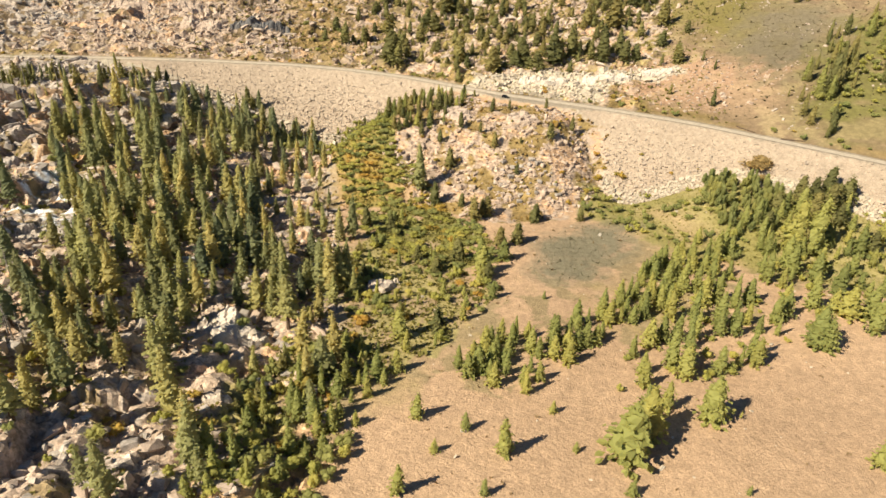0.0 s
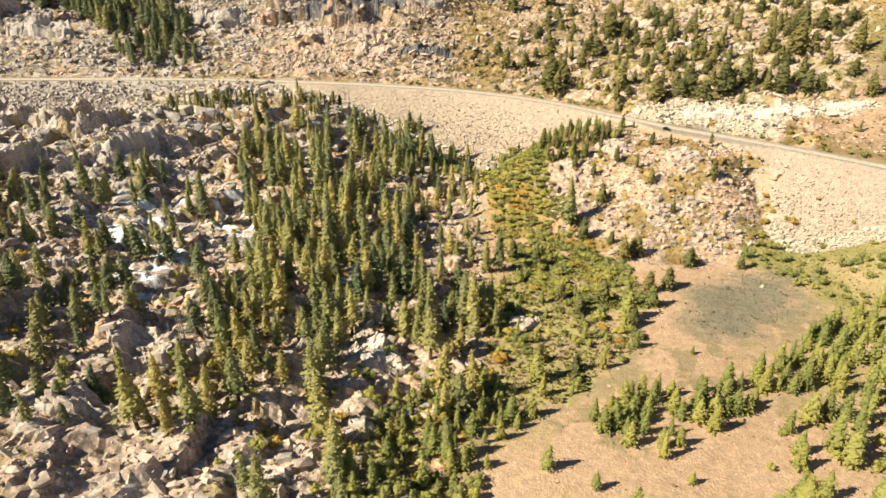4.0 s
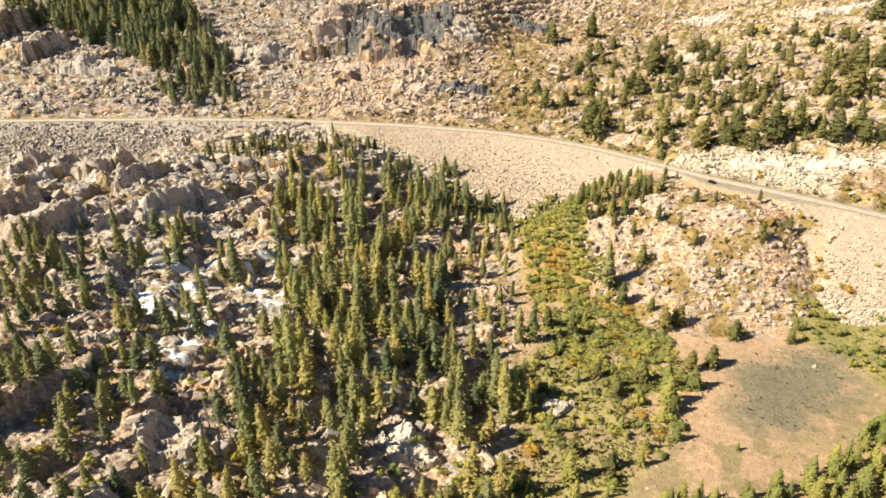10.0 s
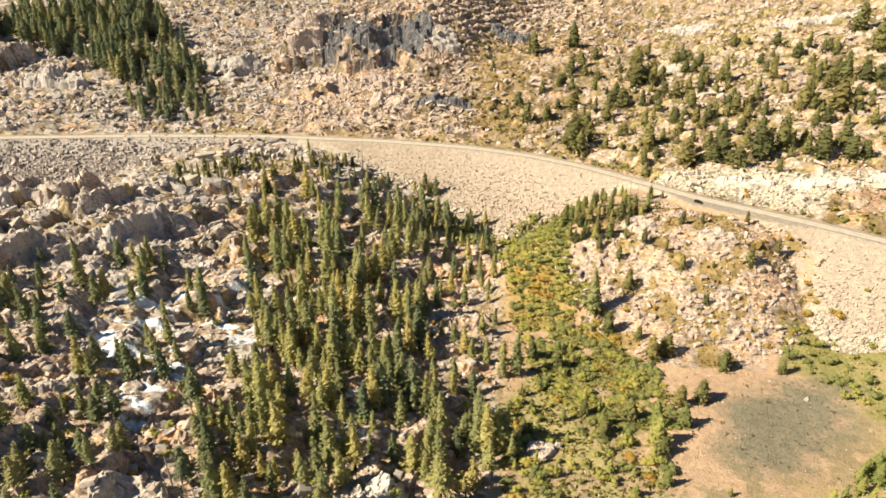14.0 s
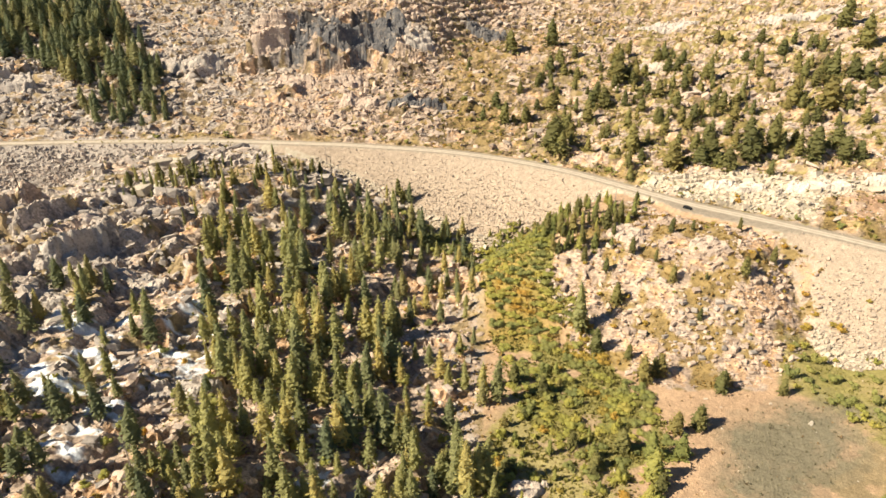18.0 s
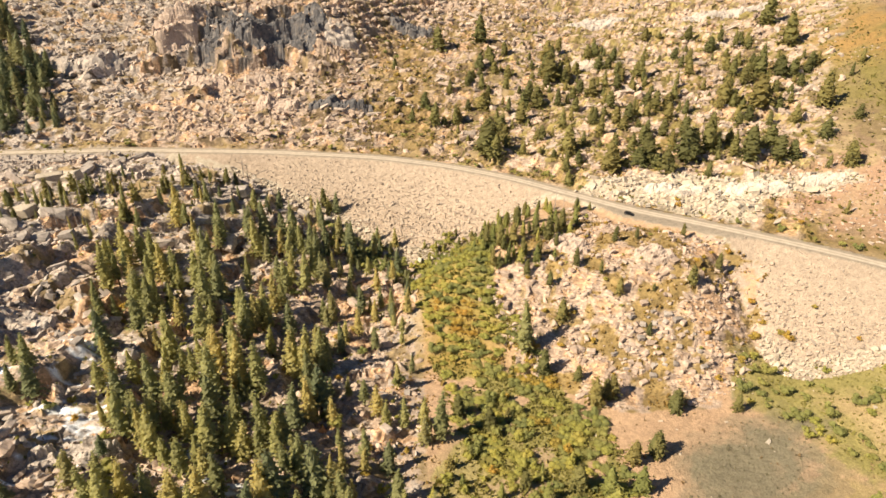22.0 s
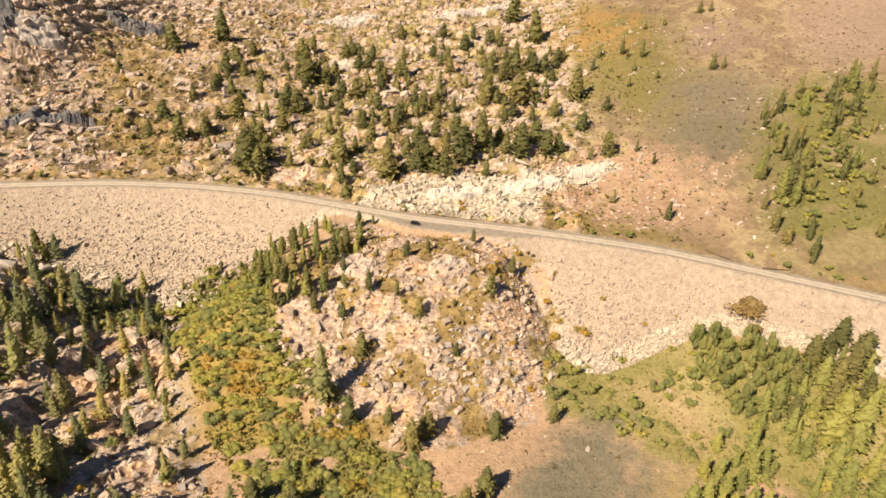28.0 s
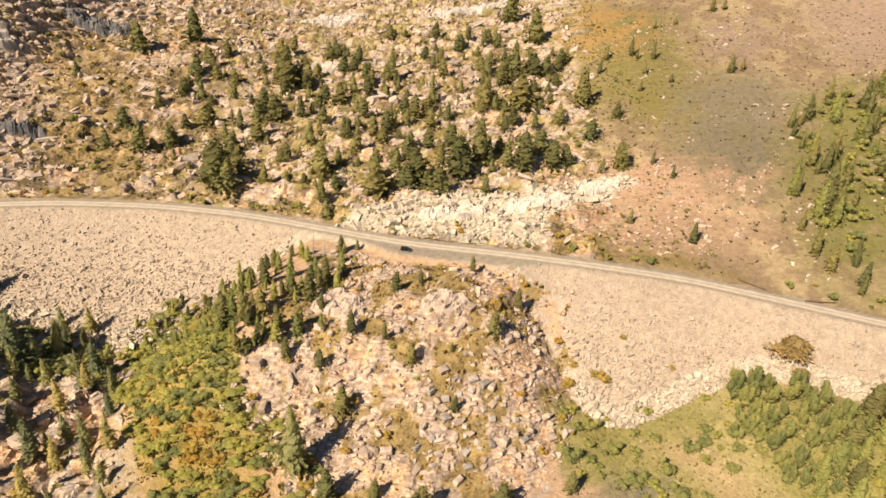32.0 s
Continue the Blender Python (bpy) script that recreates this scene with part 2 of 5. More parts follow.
def natural(x, y):
    """The land in front of the road, as it was before the dam."""
    west = np.maximum(gully_x(y) - x, 0)
    z = -40 + 0.15 * west - 0.00012 * np.maximum(west - 200, 0) ** 2
    z = z + 20 * bump(x, y, -305, -75, 95, 60, 25) + 8 * bump(x, y, -240, -55, 50, 40)
    z = z + 7 * bump(x, y, -330, -165, 60, 35, 20)
    # the knoll between the two dams
    z = np.maximum(z, -39 + 37 * step(-116, -38, y - 0.15 * x) * step(-96, -40, x - 0.3 * y) * (1 - step(30, 88, x - 0.1 * (y + 60))))
    # higher ground at the foot of the east dam, and a hollow before the far west dam
    z = z + 17 * step(75, 150, x) * step(-135, -75, y)
    z = z - 40 * step(-350, -410, x) * (1 - step(50, 160, road_y(x) - y))
    z = z - 7 * step(-300, -350, x)
    # the meadow tilts up towards the camera
    z = z + 5 * step(-170, -420, y) + 3 * step(60, 160, x) + 10 * step(120, 320, x) * step(-140, -330, y)
    return z


def height(x, y):
    """The height of the ground, without its small relief."""
    s = y - road_y(x)
    edge = 4.5 + 6.5 * step(-24, -2, x) * (1 - step(42, 66, x))  # the turnout beside the road
    dam = -np.maximum(-s - edge, 0) / 1.45
    front = np.maximum(natural(x, y), dam)
    slope = 0.235 - 0.05 * bump(x, s, -20, 160, 90, 120) + 0.06 * step(40, 160, x)
    back = slope * np.maximum(s - 7, 0) + 3.5 * step(7, 20, s) * step(-60, -40, x) * (1 - step(60, 110, x))
    lifts = s + 8 * np.sin(x * 0.09) + 14 * (fbm(x, s, 18, 3, 77) - 0.5)
    back = back + (12 * step(130, 136, lifts) + 14 * step(145, 151, lifts) + 12 * step(160, 167, lifts)) * step(-430, -385, x) * (1 - step(-300, -215, x))
    back = back + 0.12 * np.maximum(s - 330, 0) * (1 - step(900, 1800, s))
    z = np.where(s > 5, back, np.where(s > -edge, 0.0, front))
    return np.where(s < -edge, np.minimum(z, 0.6), z)

# ---- the zones of the plan ----
GULLY = [(-116, -22), (-84, -13), (-66, -50), (-54, -80), (-23, -103), (-3, -123), (18, -140), (20, -161), (-4, -181), (-39, -161), (-54, -140), (-73, -113), (-87, -91), (-104, -55)]
RUSTY = [(-101, -57), (-86, -58), (-66, -82), (-46, -98), (-36, -108), (-55, -119), (-73, -117), (-89, -92)]
HILLSTRIP = [(-250, 205), (-214, 235), (-162, 120), (-131, 62), (-152, 46), (-186, 66), (-214, 127)]
LOWBRUSH = [(-45, -182), (-40, -123), (-4, -143), (14, -181), (30, -185), (9, -239), (-5, -259), (-21, -289), (-49, -309), (-44, -271), (-27, -229)]
SAGE = [(38, -162), (41, -129), (63, -101), (86, -94), (84, -133), (70, -160), (53, -174)]
WILLOWS = [(62, -66), (89, -63), (112, -59), (133, -55), (149, -69), (168, -75), (230, -95), (200, -140), (120, -130), (78, -104), (60, -90)]
CREEK = [(-27, -323), (-29, -275), (1, -244), (29, -194), (60, -130), (100, -90), (160, -80), (175, -150), (128, -183), (95, -217), (67, -212), (36, -257), (6, -259), (-8, -292), (-17, -318)]
OLIVE = [(122, 273), (189, 242), (183, 156), (206, 118), (212, 75), (173, 54), (153, 88), (121, 120), (112, 190)]
SAGEHILL = [(171, 150), (240, 141), (201, 51), (168, 40), (148, 72)]
DIRTHILL = [(292, 244), (400, 300), (420, 180), (303, 147), (267, 160)]
GREENGULLY = [(217, 104), (267, 137), (330, 130), (260, -40), (204, -36), (180, -27), (175, 9)]
KNOLL = [(-32, 4), (-5, -11), (40, -12), (70, -22), (72, -48), (63, -84), (46, -102), (12, -118), (-28, -112), (-58, -84), (-52, -66), (-38, -30)]
FOREST = [(-298, -105), (-242, -60), (-200, -21), (-134, -20), (-105, -54), (-67, -131), (-44, -213), (-26, -260), (-69, -294), (-89, -310), (-117, -333), (-158, -312), (-202, -285), (-209, -236), (-223, -179)]
HILLWOOD = [(-148, 205), (-93, 232), (-18, 263), (70, 250), (106, 202), (95, 73), (27, 43), (-31, 48), (-97, 53), (-149, 76)]
NWWOOD = [(-785, 24), (-626, 130), (-560, 100), (-530, 66), (-450, 30), (-425, -2), (-445, -22), (-480, -6), (-565, 0), (-649, -4), (-727, -14)]
PALECUT = [(-34, 18), (-24, 32), (10, 42), (51, 43), (114, 62), (118, 51), (66, 24), (61, 6), (21, 10)]


SNOW = ([(-229, -230), (-196, -176), (-163, -196), (-145, -227), (-180, -248), (-197, -263)], [(-247, -224), (-180, -181), (-150, -216), (-161, -254), (-157, -275), (-170, -290)],
        [(-133, -206), (-113, -199), (-84, -232), (-90, -245)])


def drifts(x, y):
    """Where old snow lies on the ledges: long thin drifts."""
    return fbm(x + 0.5 * y, (y - 0.5 * x) * 3.2, 12, 4, 91)


STRIKE = 0.5  # the way the granite splits, in radians


def cells(x, y, long, wide, seed, turn=STRIKE):
    """Jointed rock: each block's own height from 0 to 1, and the fall of its top."""
    x, y = x + 0.5 * wide * (fbm(x, y, wide * 1.2, 2, seed + 5) - 0.5), y + 0.5 * wide * (fbm(x, y, wide * 1.2, 2, seed + 7) - 0.5)
    u, v = (x * math.cos(turn) + y * math.sin(turn)) / long, (y * math.cos(turn) - x * math.sin(turn)) / wide
    iu, iv = np.floor(u), np.floor(v)
    best, high, fall = np.full(u.shape, 1e9), np.zeros(u.shape), np.zeros(u.shape)
    for i in (-1, 0, 1):
        for j in (-1, 0, 1):
            a, b_ = iu + i, iv + j
            du, dv = u - a - 0.1 - 0.8 * lattice(a, b_, seed), v - b_ - 0.1 - 0.8 * lattice(a, b_, seed + 1)
            d = du * du + dv * dv
            k = d < best
            best = np.where(k, d, best)
            high = np.where(k, lattice(a, b_, seed + 2), high)
            fall = np.where(k, du * (lattice(a, b_, seed + 3) - 0.35) + dv * (lattice(a, b_, seed + 4) - 0.5), fall)
    return high, fall


# rock walls that face away from the sun: middle, length, compass angle that they face, height, fall behind
LEDGES = ((-338, -172, 44, 96, 11, 26), (-305, -176, 40, 90, 11, 24), (-268, -184, 44, 100, 10, 22), (-246, -196, 26, 83, 7, 16), (-330, -243, 46, 102, 12, 26), (-292, -240, 40, 90, 11, 22),
          (-176, -334, 50, 96, 10, 24), (-690, -45, 80, 88, 22, 50), (-625, -40, 60, 94, 16, 36), (-560, -28, 46, 88, 9, 24), (-236, -262, 34, 118, 5, 14), (-205, -276, 30, 118, 4, 14),
          (-215, -150, 40, 98, 6, 20), (-192, -200, 36, 106, 5, 18), (-140, -300, 26, 90, 6, 12), (-385, -190, 50, 94, 9, 24), (-160, -128, 30, 102, 4, 14), (-250, -120, 30, 98, 5, 14),
          (-225, 84, 40, 96, 5, 12), (-205, 92, 26, 90, 4, 10), (-180, 98, 22, 102, 4, 10), (-330, 60, 40, 98, 5, 14), (-270, 62, 36, 90, 4, 12), (-420, 60, 40, 96, 8, 18),
          (-470, 20, 40, 94, 8, 18), (-362, -206, 40, 95, 7, 22), (-318, -208, 36, 100, 7, 20), (-280, -214, 36, 92, 6, 18), (-258, -160, 34, 98, 6, 20), (-300, -140, 36, 95, 6, 20))


def ledges(x, y):
    z = 0.0
    wob = fbm(x, y, 7, 3, 33) - 0.5
    for cx, cy, long, facing, tall, behind in LEDGES:
        nx, ny = math.sin(math.radians(facing)), math.cos(math.radians(facing))
        d, t = (x - cx) * nx + (y - cy) * ny + 9 * wob, (x - cx) * ny - (y - cy) * nx
        z = z + 1.15 * tall * (1 - step(-2.2, 2.2, d)) * np.exp(np.minimum(d, 0) / behind) * (1 - step(0.32, 0.5, np.abs(t) / long + 0.25 * wob))
    return z


def ruggedness(x, y):
    """How rocky and broken the ground is, from 0 to 1."""
    s = y - road_y(x)
    front, back = s < -5, s > 8
    west = step(-2, 12, gully_x(y) - x)
    crag = sum(inside(KNOLL, x + d * math.cos(k), y + d * math.sin(k)) for d in (4, 9) for k in (0, 1.05, 2.09, 3.14, 4.19, 5.24)) / 12.0
    r = np.where(front, np.maximum(west, 0.8 * crag * crag), 0.0)
    r = np.where(back, 0.85 * (1 - step(70, 125, x)), r)
    dam = -np.maximum(-s - 4.5, 0) / 1.45
    on_dam = front & (dam > natural(x, y) - 0.3)
    return np.where(on_dam | ((s >= -5) & (s <= 8)), 0.0, r)


def surface(x, y):
    """The ground with its ledges and hollows."""
    x, y = np.asarray(x, float), np.asarray(y, float)
    r = ruggedness(x, y) * step(-425, -385, y) * (1 - step(395, 440, y)) * step(-815, -775, x)  # smooth far ground
    z = height(x, y)
    s = y - road_y(x)
    lumps = fbm(x, y, 11, 4, 9) - 0.5
    # benches of jointed granite, steeper on the wooded slope
    lift = z + 9 * (fbm(x + 0.4 * y, (y - 0.3 * x) * 1.7, 46, 4, 3) - 0.5)
    bench = np.where(s < 0, 5.2, 5.0)
    k = lift / bench
    k = bench * (np.floor(k) + step(0.62, 0.92, k - np.floor(k))) - lift
    z = z + r * (np.where(s > 0, 0.85, np.where(gully_x(y) > x, 1.2, 0.3)) * k + np.where(s < 0, 6.5, 5.0) * (fbm(x + 0.4 * y, (y - 0.3 * x) * 1.7, 46, 4, 3) - 0.5) + 2.6 * lumps + 1.5 * (fbm(x, y, 4.5, 2, 13) - 0.5))
    # jointed blocks, large and small
    west = (s < 0) & (gully_x(y) > x)
    a, fa = cells(x, y, 11, 6, 120)
    b_, fb = cells(x, y, 4.2, 2.6, 130)
    z = z + r * np.where(west, 1.0, np.where(s > 0, 0.8, 0.4)) * (3.4 * (a - 0.5) + 3.0 * fa)
    z = z + r * np.where(west, 1.0, np.where(s > 0, 1.0, 0.8)) * (1.15 * (b_ - 0.5) + 1.2 * fb)
    z = z + np.where((s < -14) | (s > 16), 1.0, 0.0) * ledges(x, y)
    columns, fc = cells(x, y, 13, 8, 140, 1.9)
    z = z + bump(x, s, -335, 148, 75, 26) * (6 * (columns - 0.5) + 4 * fc)
    quiet = step(6, 16, np.abs(s + 1))
    return z + quiet * (1 - r) * 0.5 * (fbm(x, y, 16, 3, 21) - 0.5)


def axis_steps(lo, near, end, hi, far):
    """Grid lines: close together in the middle, wider round it and out to the horizon."""
    core = np.concatenate([np.arange(lo, near, 2.5), np.arange(near, end, 1.25), np.arange(end, hi + 2.5, 2.5)])
    out = np.cumsum(2.5 * 1.25 ** np.arange(1, 60))
    out = out[out < far]
    return np.concatenate([lo - out[::-1], core, core[-1] + out])


COVER = dict(rock=(0.41, 0.325, 0.262), pink=(0.43, 0.335, 0.265), soil=(0.46, 0.315, 0.205), grass=(0.315, 0.24, 0.14), olive=(0.235, 0.19, 0.075), sage=(0.215, 0.19, 0.13),
             green=(0.26, 0.23, 0.085), rust=(0.25, 0.182, 0.075), gold=(0.33, 0.235, 0.07), duff=(0.18, 0.135, 0.085), gravel=(0.33, 0.28, 0.22), riprap=(0.39, 0.312, 0.242), pale=(0.44, 0.385, 0.305), snow=(0.74, 0.77, 0.82),
             # dark: the cliff's varnish and its shade, both held in the colour
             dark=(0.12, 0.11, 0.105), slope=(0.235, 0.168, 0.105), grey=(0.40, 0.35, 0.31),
             gullygreen=(0.17, 0.155, 0.055), hillolive=(0.185, 0.155, 0.055), hillsage=(0.18, 0.15, 0.10), dirt=(0.28, 0.205, 0.15), brush=(0.33, 0.278, 0.125), tan=(0.31, 0.195, 0.075), pinksoil=(0.36, 0.235, 0.155), verge=(0.27, 0.195, 0.085))


def cover_colours(x, y):
    s = y - road_y(x)
    west = gully_x(y) - x
    c = np.empty((len(x), 3))
    c[:] = COVER["soil"]
    n, n2, n3 = fbm(x, y, 24, 5, 31), fbm(x, y, 9, 4, 37), fbm(x, y, 60, 4, 41)

    def lay(where, name):
        c[where] = COVER[name]

    def wash(poly, name, blur=9.0, seed=0, keep=1.0):
        w = sum(zone(poly, x + blur * math.cos(k), y + blur * math.sin(k), 5, seed) for k in (0, 1.26, 2.51, 3.77, 5.03)) / 5.0
        w = np.clip(w + 0.9 * (n2 - 0.5), 0, 1) * (w > 0) * keep
        c[:] = c + (np.array(COVER[name]) - c) * w[:, None]

    front, back = s < -5, s > 5
    lay(front & (west > -4), "grey")
    lay(front & (west > -4) & (n > 0.62), "rock")
    lay(front & (west > -4) & (n2 > 0.60), "grass")
    lay(front & (west > -4) & ((x > -150) | (y + 20 * (n3 - 0.5) < -238)) & (n < 0.55), "rock")
    lay(zone(FOREST, x, y) & (n2 < 0.40), "soil")
    lay(front & (y < -286) & (x > -34), "soil")
    lay(zone(KNOLL, x, y, 4), "pink")
    lay(zone(KNOLL, x, y, 4) & (n2 > 0.52), "grass")
    lay(zone(KNOLL, x, y, 4) & (n2 > 0.57), "verge")
    lay(zone(KNOLL, x, y, 4) & (n2 < 0.36), "soil")
    wash(CREEK, "green", 7, keep=0.6 * np.clip(7 * (n - 0.53), 0, 1))
    lay(zone(CREEK, x, y, 5) & (n2 > 0.58), "grass")
    wash(WILLOWS, "green", 5)
    wash(WILLOWS, "green", 5)
    wash(WILLOWS, "brush", 5, 3, np.clip(6 * (n - 0.55), 0, 1))
    wash([(84, -87), (103, -79), (113, -92), (124, -112), (118, -118), (100, -100)], "soil", 5, 0, 0.5)
    wash(SAGE, "sage", 6)
    wash(LOWBRUSH, "grass", 5)
    lay(zone(LOWBRUSH, x, y, 5) & (n2 > 0.5), "brush")
    lay(zone(GULLY, x, y, 3) & ((y > -100) | (n2 > 0.47)), "green")
    wash(RUSTY, "gold", 5, 0, 0.8)
    drift = drifts(x, y)
    for poly in SNOW:
        lay(zone(poly, x, y, 3) & (drift > 0.59), "snow")
    n4 = fbm(x, y, 5, 3, 47)
    lay(back, "rock")
    lay(back & (x < -380 + 60 * n), "grey")
    lay(zone(NWWOOD, x, y, 12), "duff")
    lay(back & (n2 > 0.62), "grass")
    lay(back & (n2 < 0.36), "soil")
    lay(back & (x > -210) & (n4 > 0.50), "verge")
    lay(back & (x > -130) & (n4 > 0.53) & (n > 0.46), "brush")
    lay(back & (n4 > 0.60), "duff")
    lay(back & (x > -130) & (n4 > 0.59) & (n2 > 0.55), "olive")
    east = back & (x + 12 * (n - 0.5) > 95 + 0.12 * s)
    lay(east, "slope")
    lay(east & (n2 > 0.52), "grass")
    wash([(93, 63), (144, 57), (178, 12), (152, -4), (104, 15)], "soil", 8, 0, 0.6)
    wash([(70, 15), (84, 59), (115, 72), (166, 54), (140, 20), (129, 2), (100, 0)], "soil", 9, 2, 0.3)
    wash(OLIVE, "hillolive", 16)
    streak = fbm(x + y, (y - x) * 2.6, 20, 4, 87)
    wash([(104, 275), (160, 270), (180, 235), (150, 190), (118, 195)], "tan", 12, 5, np.clip(4 * (streak - 0.35), 0, 1))
    wash([(205, 235), (250, 240), (262, 190), (215, 165), (190, 185)], "dirt", 12, 6, np.clip(5 * (streak - 0.38), 0, 1))
    wash(SAGEHILL, "hillsage", 14)
    wash([(74, 17), (84, 62), (115, 78), (170, 60), (200, 72), (160, 22), (129, 2), (100, 0)], "pinksoil", 8, 7, np.clip(6 * (streak - 0.40), 0, 1))
    wash(GREENGULLY, "gullygreen", 10, 0, np.clip(0.55 + 5 * (n - 0.42), 0.45, 1))
    wash(DIRTHILL, "dirt", 14)
    wash(HILLSTRIP, "verge", 9, 1, 0.75)
    verge = np.clip(1 - np.abs(s - 13) / 9, 0, 1) * np.clip(7 * (n - 0.5), 0, 1) * back
    c[:] = c + (np.array(COVER["verge"]) - c) * verge[:, None]
    patch = np.clip(1 - np.abs(s - 14) / 9, 0, 1) * np.clip(7 * (n2 - 0.36), 0, 1) * back * step(62, 72, x) * (1 - step(145, 160, x))
    c[:] = c + (np.array(COVER["rust"]) * 0.8 - c) * patch[:, None]
    lay(zone(PALECUT, x, y, 3), "pale")
    # cliff ground: dark patches colour in varnish and shade
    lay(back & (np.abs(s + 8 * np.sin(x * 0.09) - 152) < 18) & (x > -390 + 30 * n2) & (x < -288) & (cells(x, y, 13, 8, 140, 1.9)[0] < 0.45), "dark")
    dam = -np.maximum(-s - 4.5, 0) / 1.45
    face = front & (dam > natural(x, y) - 0.3) & ~zone(KNOLL, x, y, 4)
    lay(face, "riprap")
    lay(face & (x < -300), "grey")
    lay(face & (x > -300) & (dam < natural(x, y) + 5.5) & (n2 < 0.62), "pale")
    lay((s >= -12) & (s <= 6) & (height(x, y) > -0.4), "gravel")
    return c * (0.82 + 0.36 * n3)[:, None]


def build_ground():
    gx, gy = axis_steps(-780, -440, 110, 340, 3600), axis_steps(-390, -345, 230, 400, 3600)
    X, Y = np.meshgrid(gx, gy)
    x, y = X.ravel(), Y.ravel()
    co = np.stack([x, y, surface(x, y)], -1)
    i = np.arange(len(gx) * len(gy)).reshape(len(gy), len(gx))
    faces = np.stack([i[:-1, :-1], i[:-1, 1:], i[1:, 1:], i[1:, :-1]], -1).reshape(-1, 4)
    me = quick_mesh("ground", co, faces, GROUND)
    at = me.color_attributes.new("cover", "FLOAT_COLOR", "POINT")
    own, _ = cells(x, y, 4.2, 2.6, 130)
    big, _ = cells(x, y, 11, 6, 120)
    shade = 1 + ruggedness(x, y) * (0.40 * (own - 0.5) + 0.30 * (big - 0.5))
    at.data.foreach_set("color", np.concatenate([cover_colours(x, y) * shade[:, None], np.ones((len(x), 1))], 1).astype(np.float32).ravel())
    bare = np.clip(step(-425, -385, y) * ruggedness(x, y) * (1.35 - 1.1 * np.clip(6 * (fbm(x, y, 9, 4, 37) - 0.50), 0, 1)), 0, 1)
    for poly in SNOW:
        bare[zone(poly, x, y, 3) & (drifts(x, y) > 0.55)] = 0.0
    rk = me.attributes.new("rocky", "FLOAT", "POINT")
    rk.data.foreach_set("value", bare.astype(np.float32))
    me.polygons.foreach_set("use_smooth", np.ascontiguousarray(bare[faces].mean(1) < 0.25))
    tagged(new("ground", me), "rocky mountain slopes with dry grass, soil and low brush", "ground", kind="structure")


build_ground()


def build_road():
    m, nt, b = material("packed_gravel_road", 0.95)
    a = nt.nodes.new("ShaderNodeAttribute")
    a.attribute_name = "across"
    track = ramp(nt, a.outputs["Fac"], (0.0, (0.304, 0.258, 0.201)), (0.16, (0.365, 0.308, 0.243)), (0.27, (0.56, 0.48, 0.385)), (0.38, (0.53, 0.455, 0.365)),
                 (0.5, (0.38, 0.319, 0.251)), (0.62, (0.53, 0.455, 0.365)), (0.73, (0.56, 0.48, 0.385)), (0.84, (0.365, 0.308, 0.243)), (1.0, (0.304, 0.258, 0.201)))
    c = mix(nt, "MULTIPLY", 0.7, track, ramp(nt, noise_node(nt, 0.25, 6, 0.7), (0.35, grey(0.75)), (0.65, grey(1.15))))
    nt.links.new(c, b.inputs["Base Color"])
    relief(nt, b, noise_node(nt, 3, 3), 0.4, 0.05)
    x = np.arange(-680, 430, 2.0)
    y = road_y(x)
    t = np.gradient(y, x)
    n = np.stack([-t, np.ones_like(t)], -1) / np.hypot(t, 1)[:, None]
    co, across, k = [], [], 9
    for j in range(k):
        w = (j / (k - 1) - 0.5) * 8.0
        co.append(np.stack([x + n[:, 0] * w, y + n[:, 1] * w, np.full(len(x), 0.10 - 0.004 * w * w)], -1))
        across.append(np.full(len(x), j / (k - 1)))
    i = np.arange(k * len(x)).reshape(k, len(x))
    faces = np.stack([i[:-1, :-1], i[:-1, 1:], i[1:, 1:], i[1:, :-1]], -1).reshape(-1, 4)
    me = quick_mesh("road", np.concatenate(co), faces, m)
    at = me.attributes.new("across", "FLOAT", "POINT")
    at.data.foreach_set("value", np.concatenate(across).astype(np.float32))
    tagged(new("road", me), "pale gravel road with two wheel tracks along the dam crest", "road", kind="structure")


build_road()

def on_dam(x, y):
    s = y - road_y(x)
    dam = -np.maximum(-s - 4.5, 0) / 1.45
    return (s < -5.5) & (dam > natural(x, y) - 0.8) & ~inside(KNOLL, x, y)


# ---- trees ----


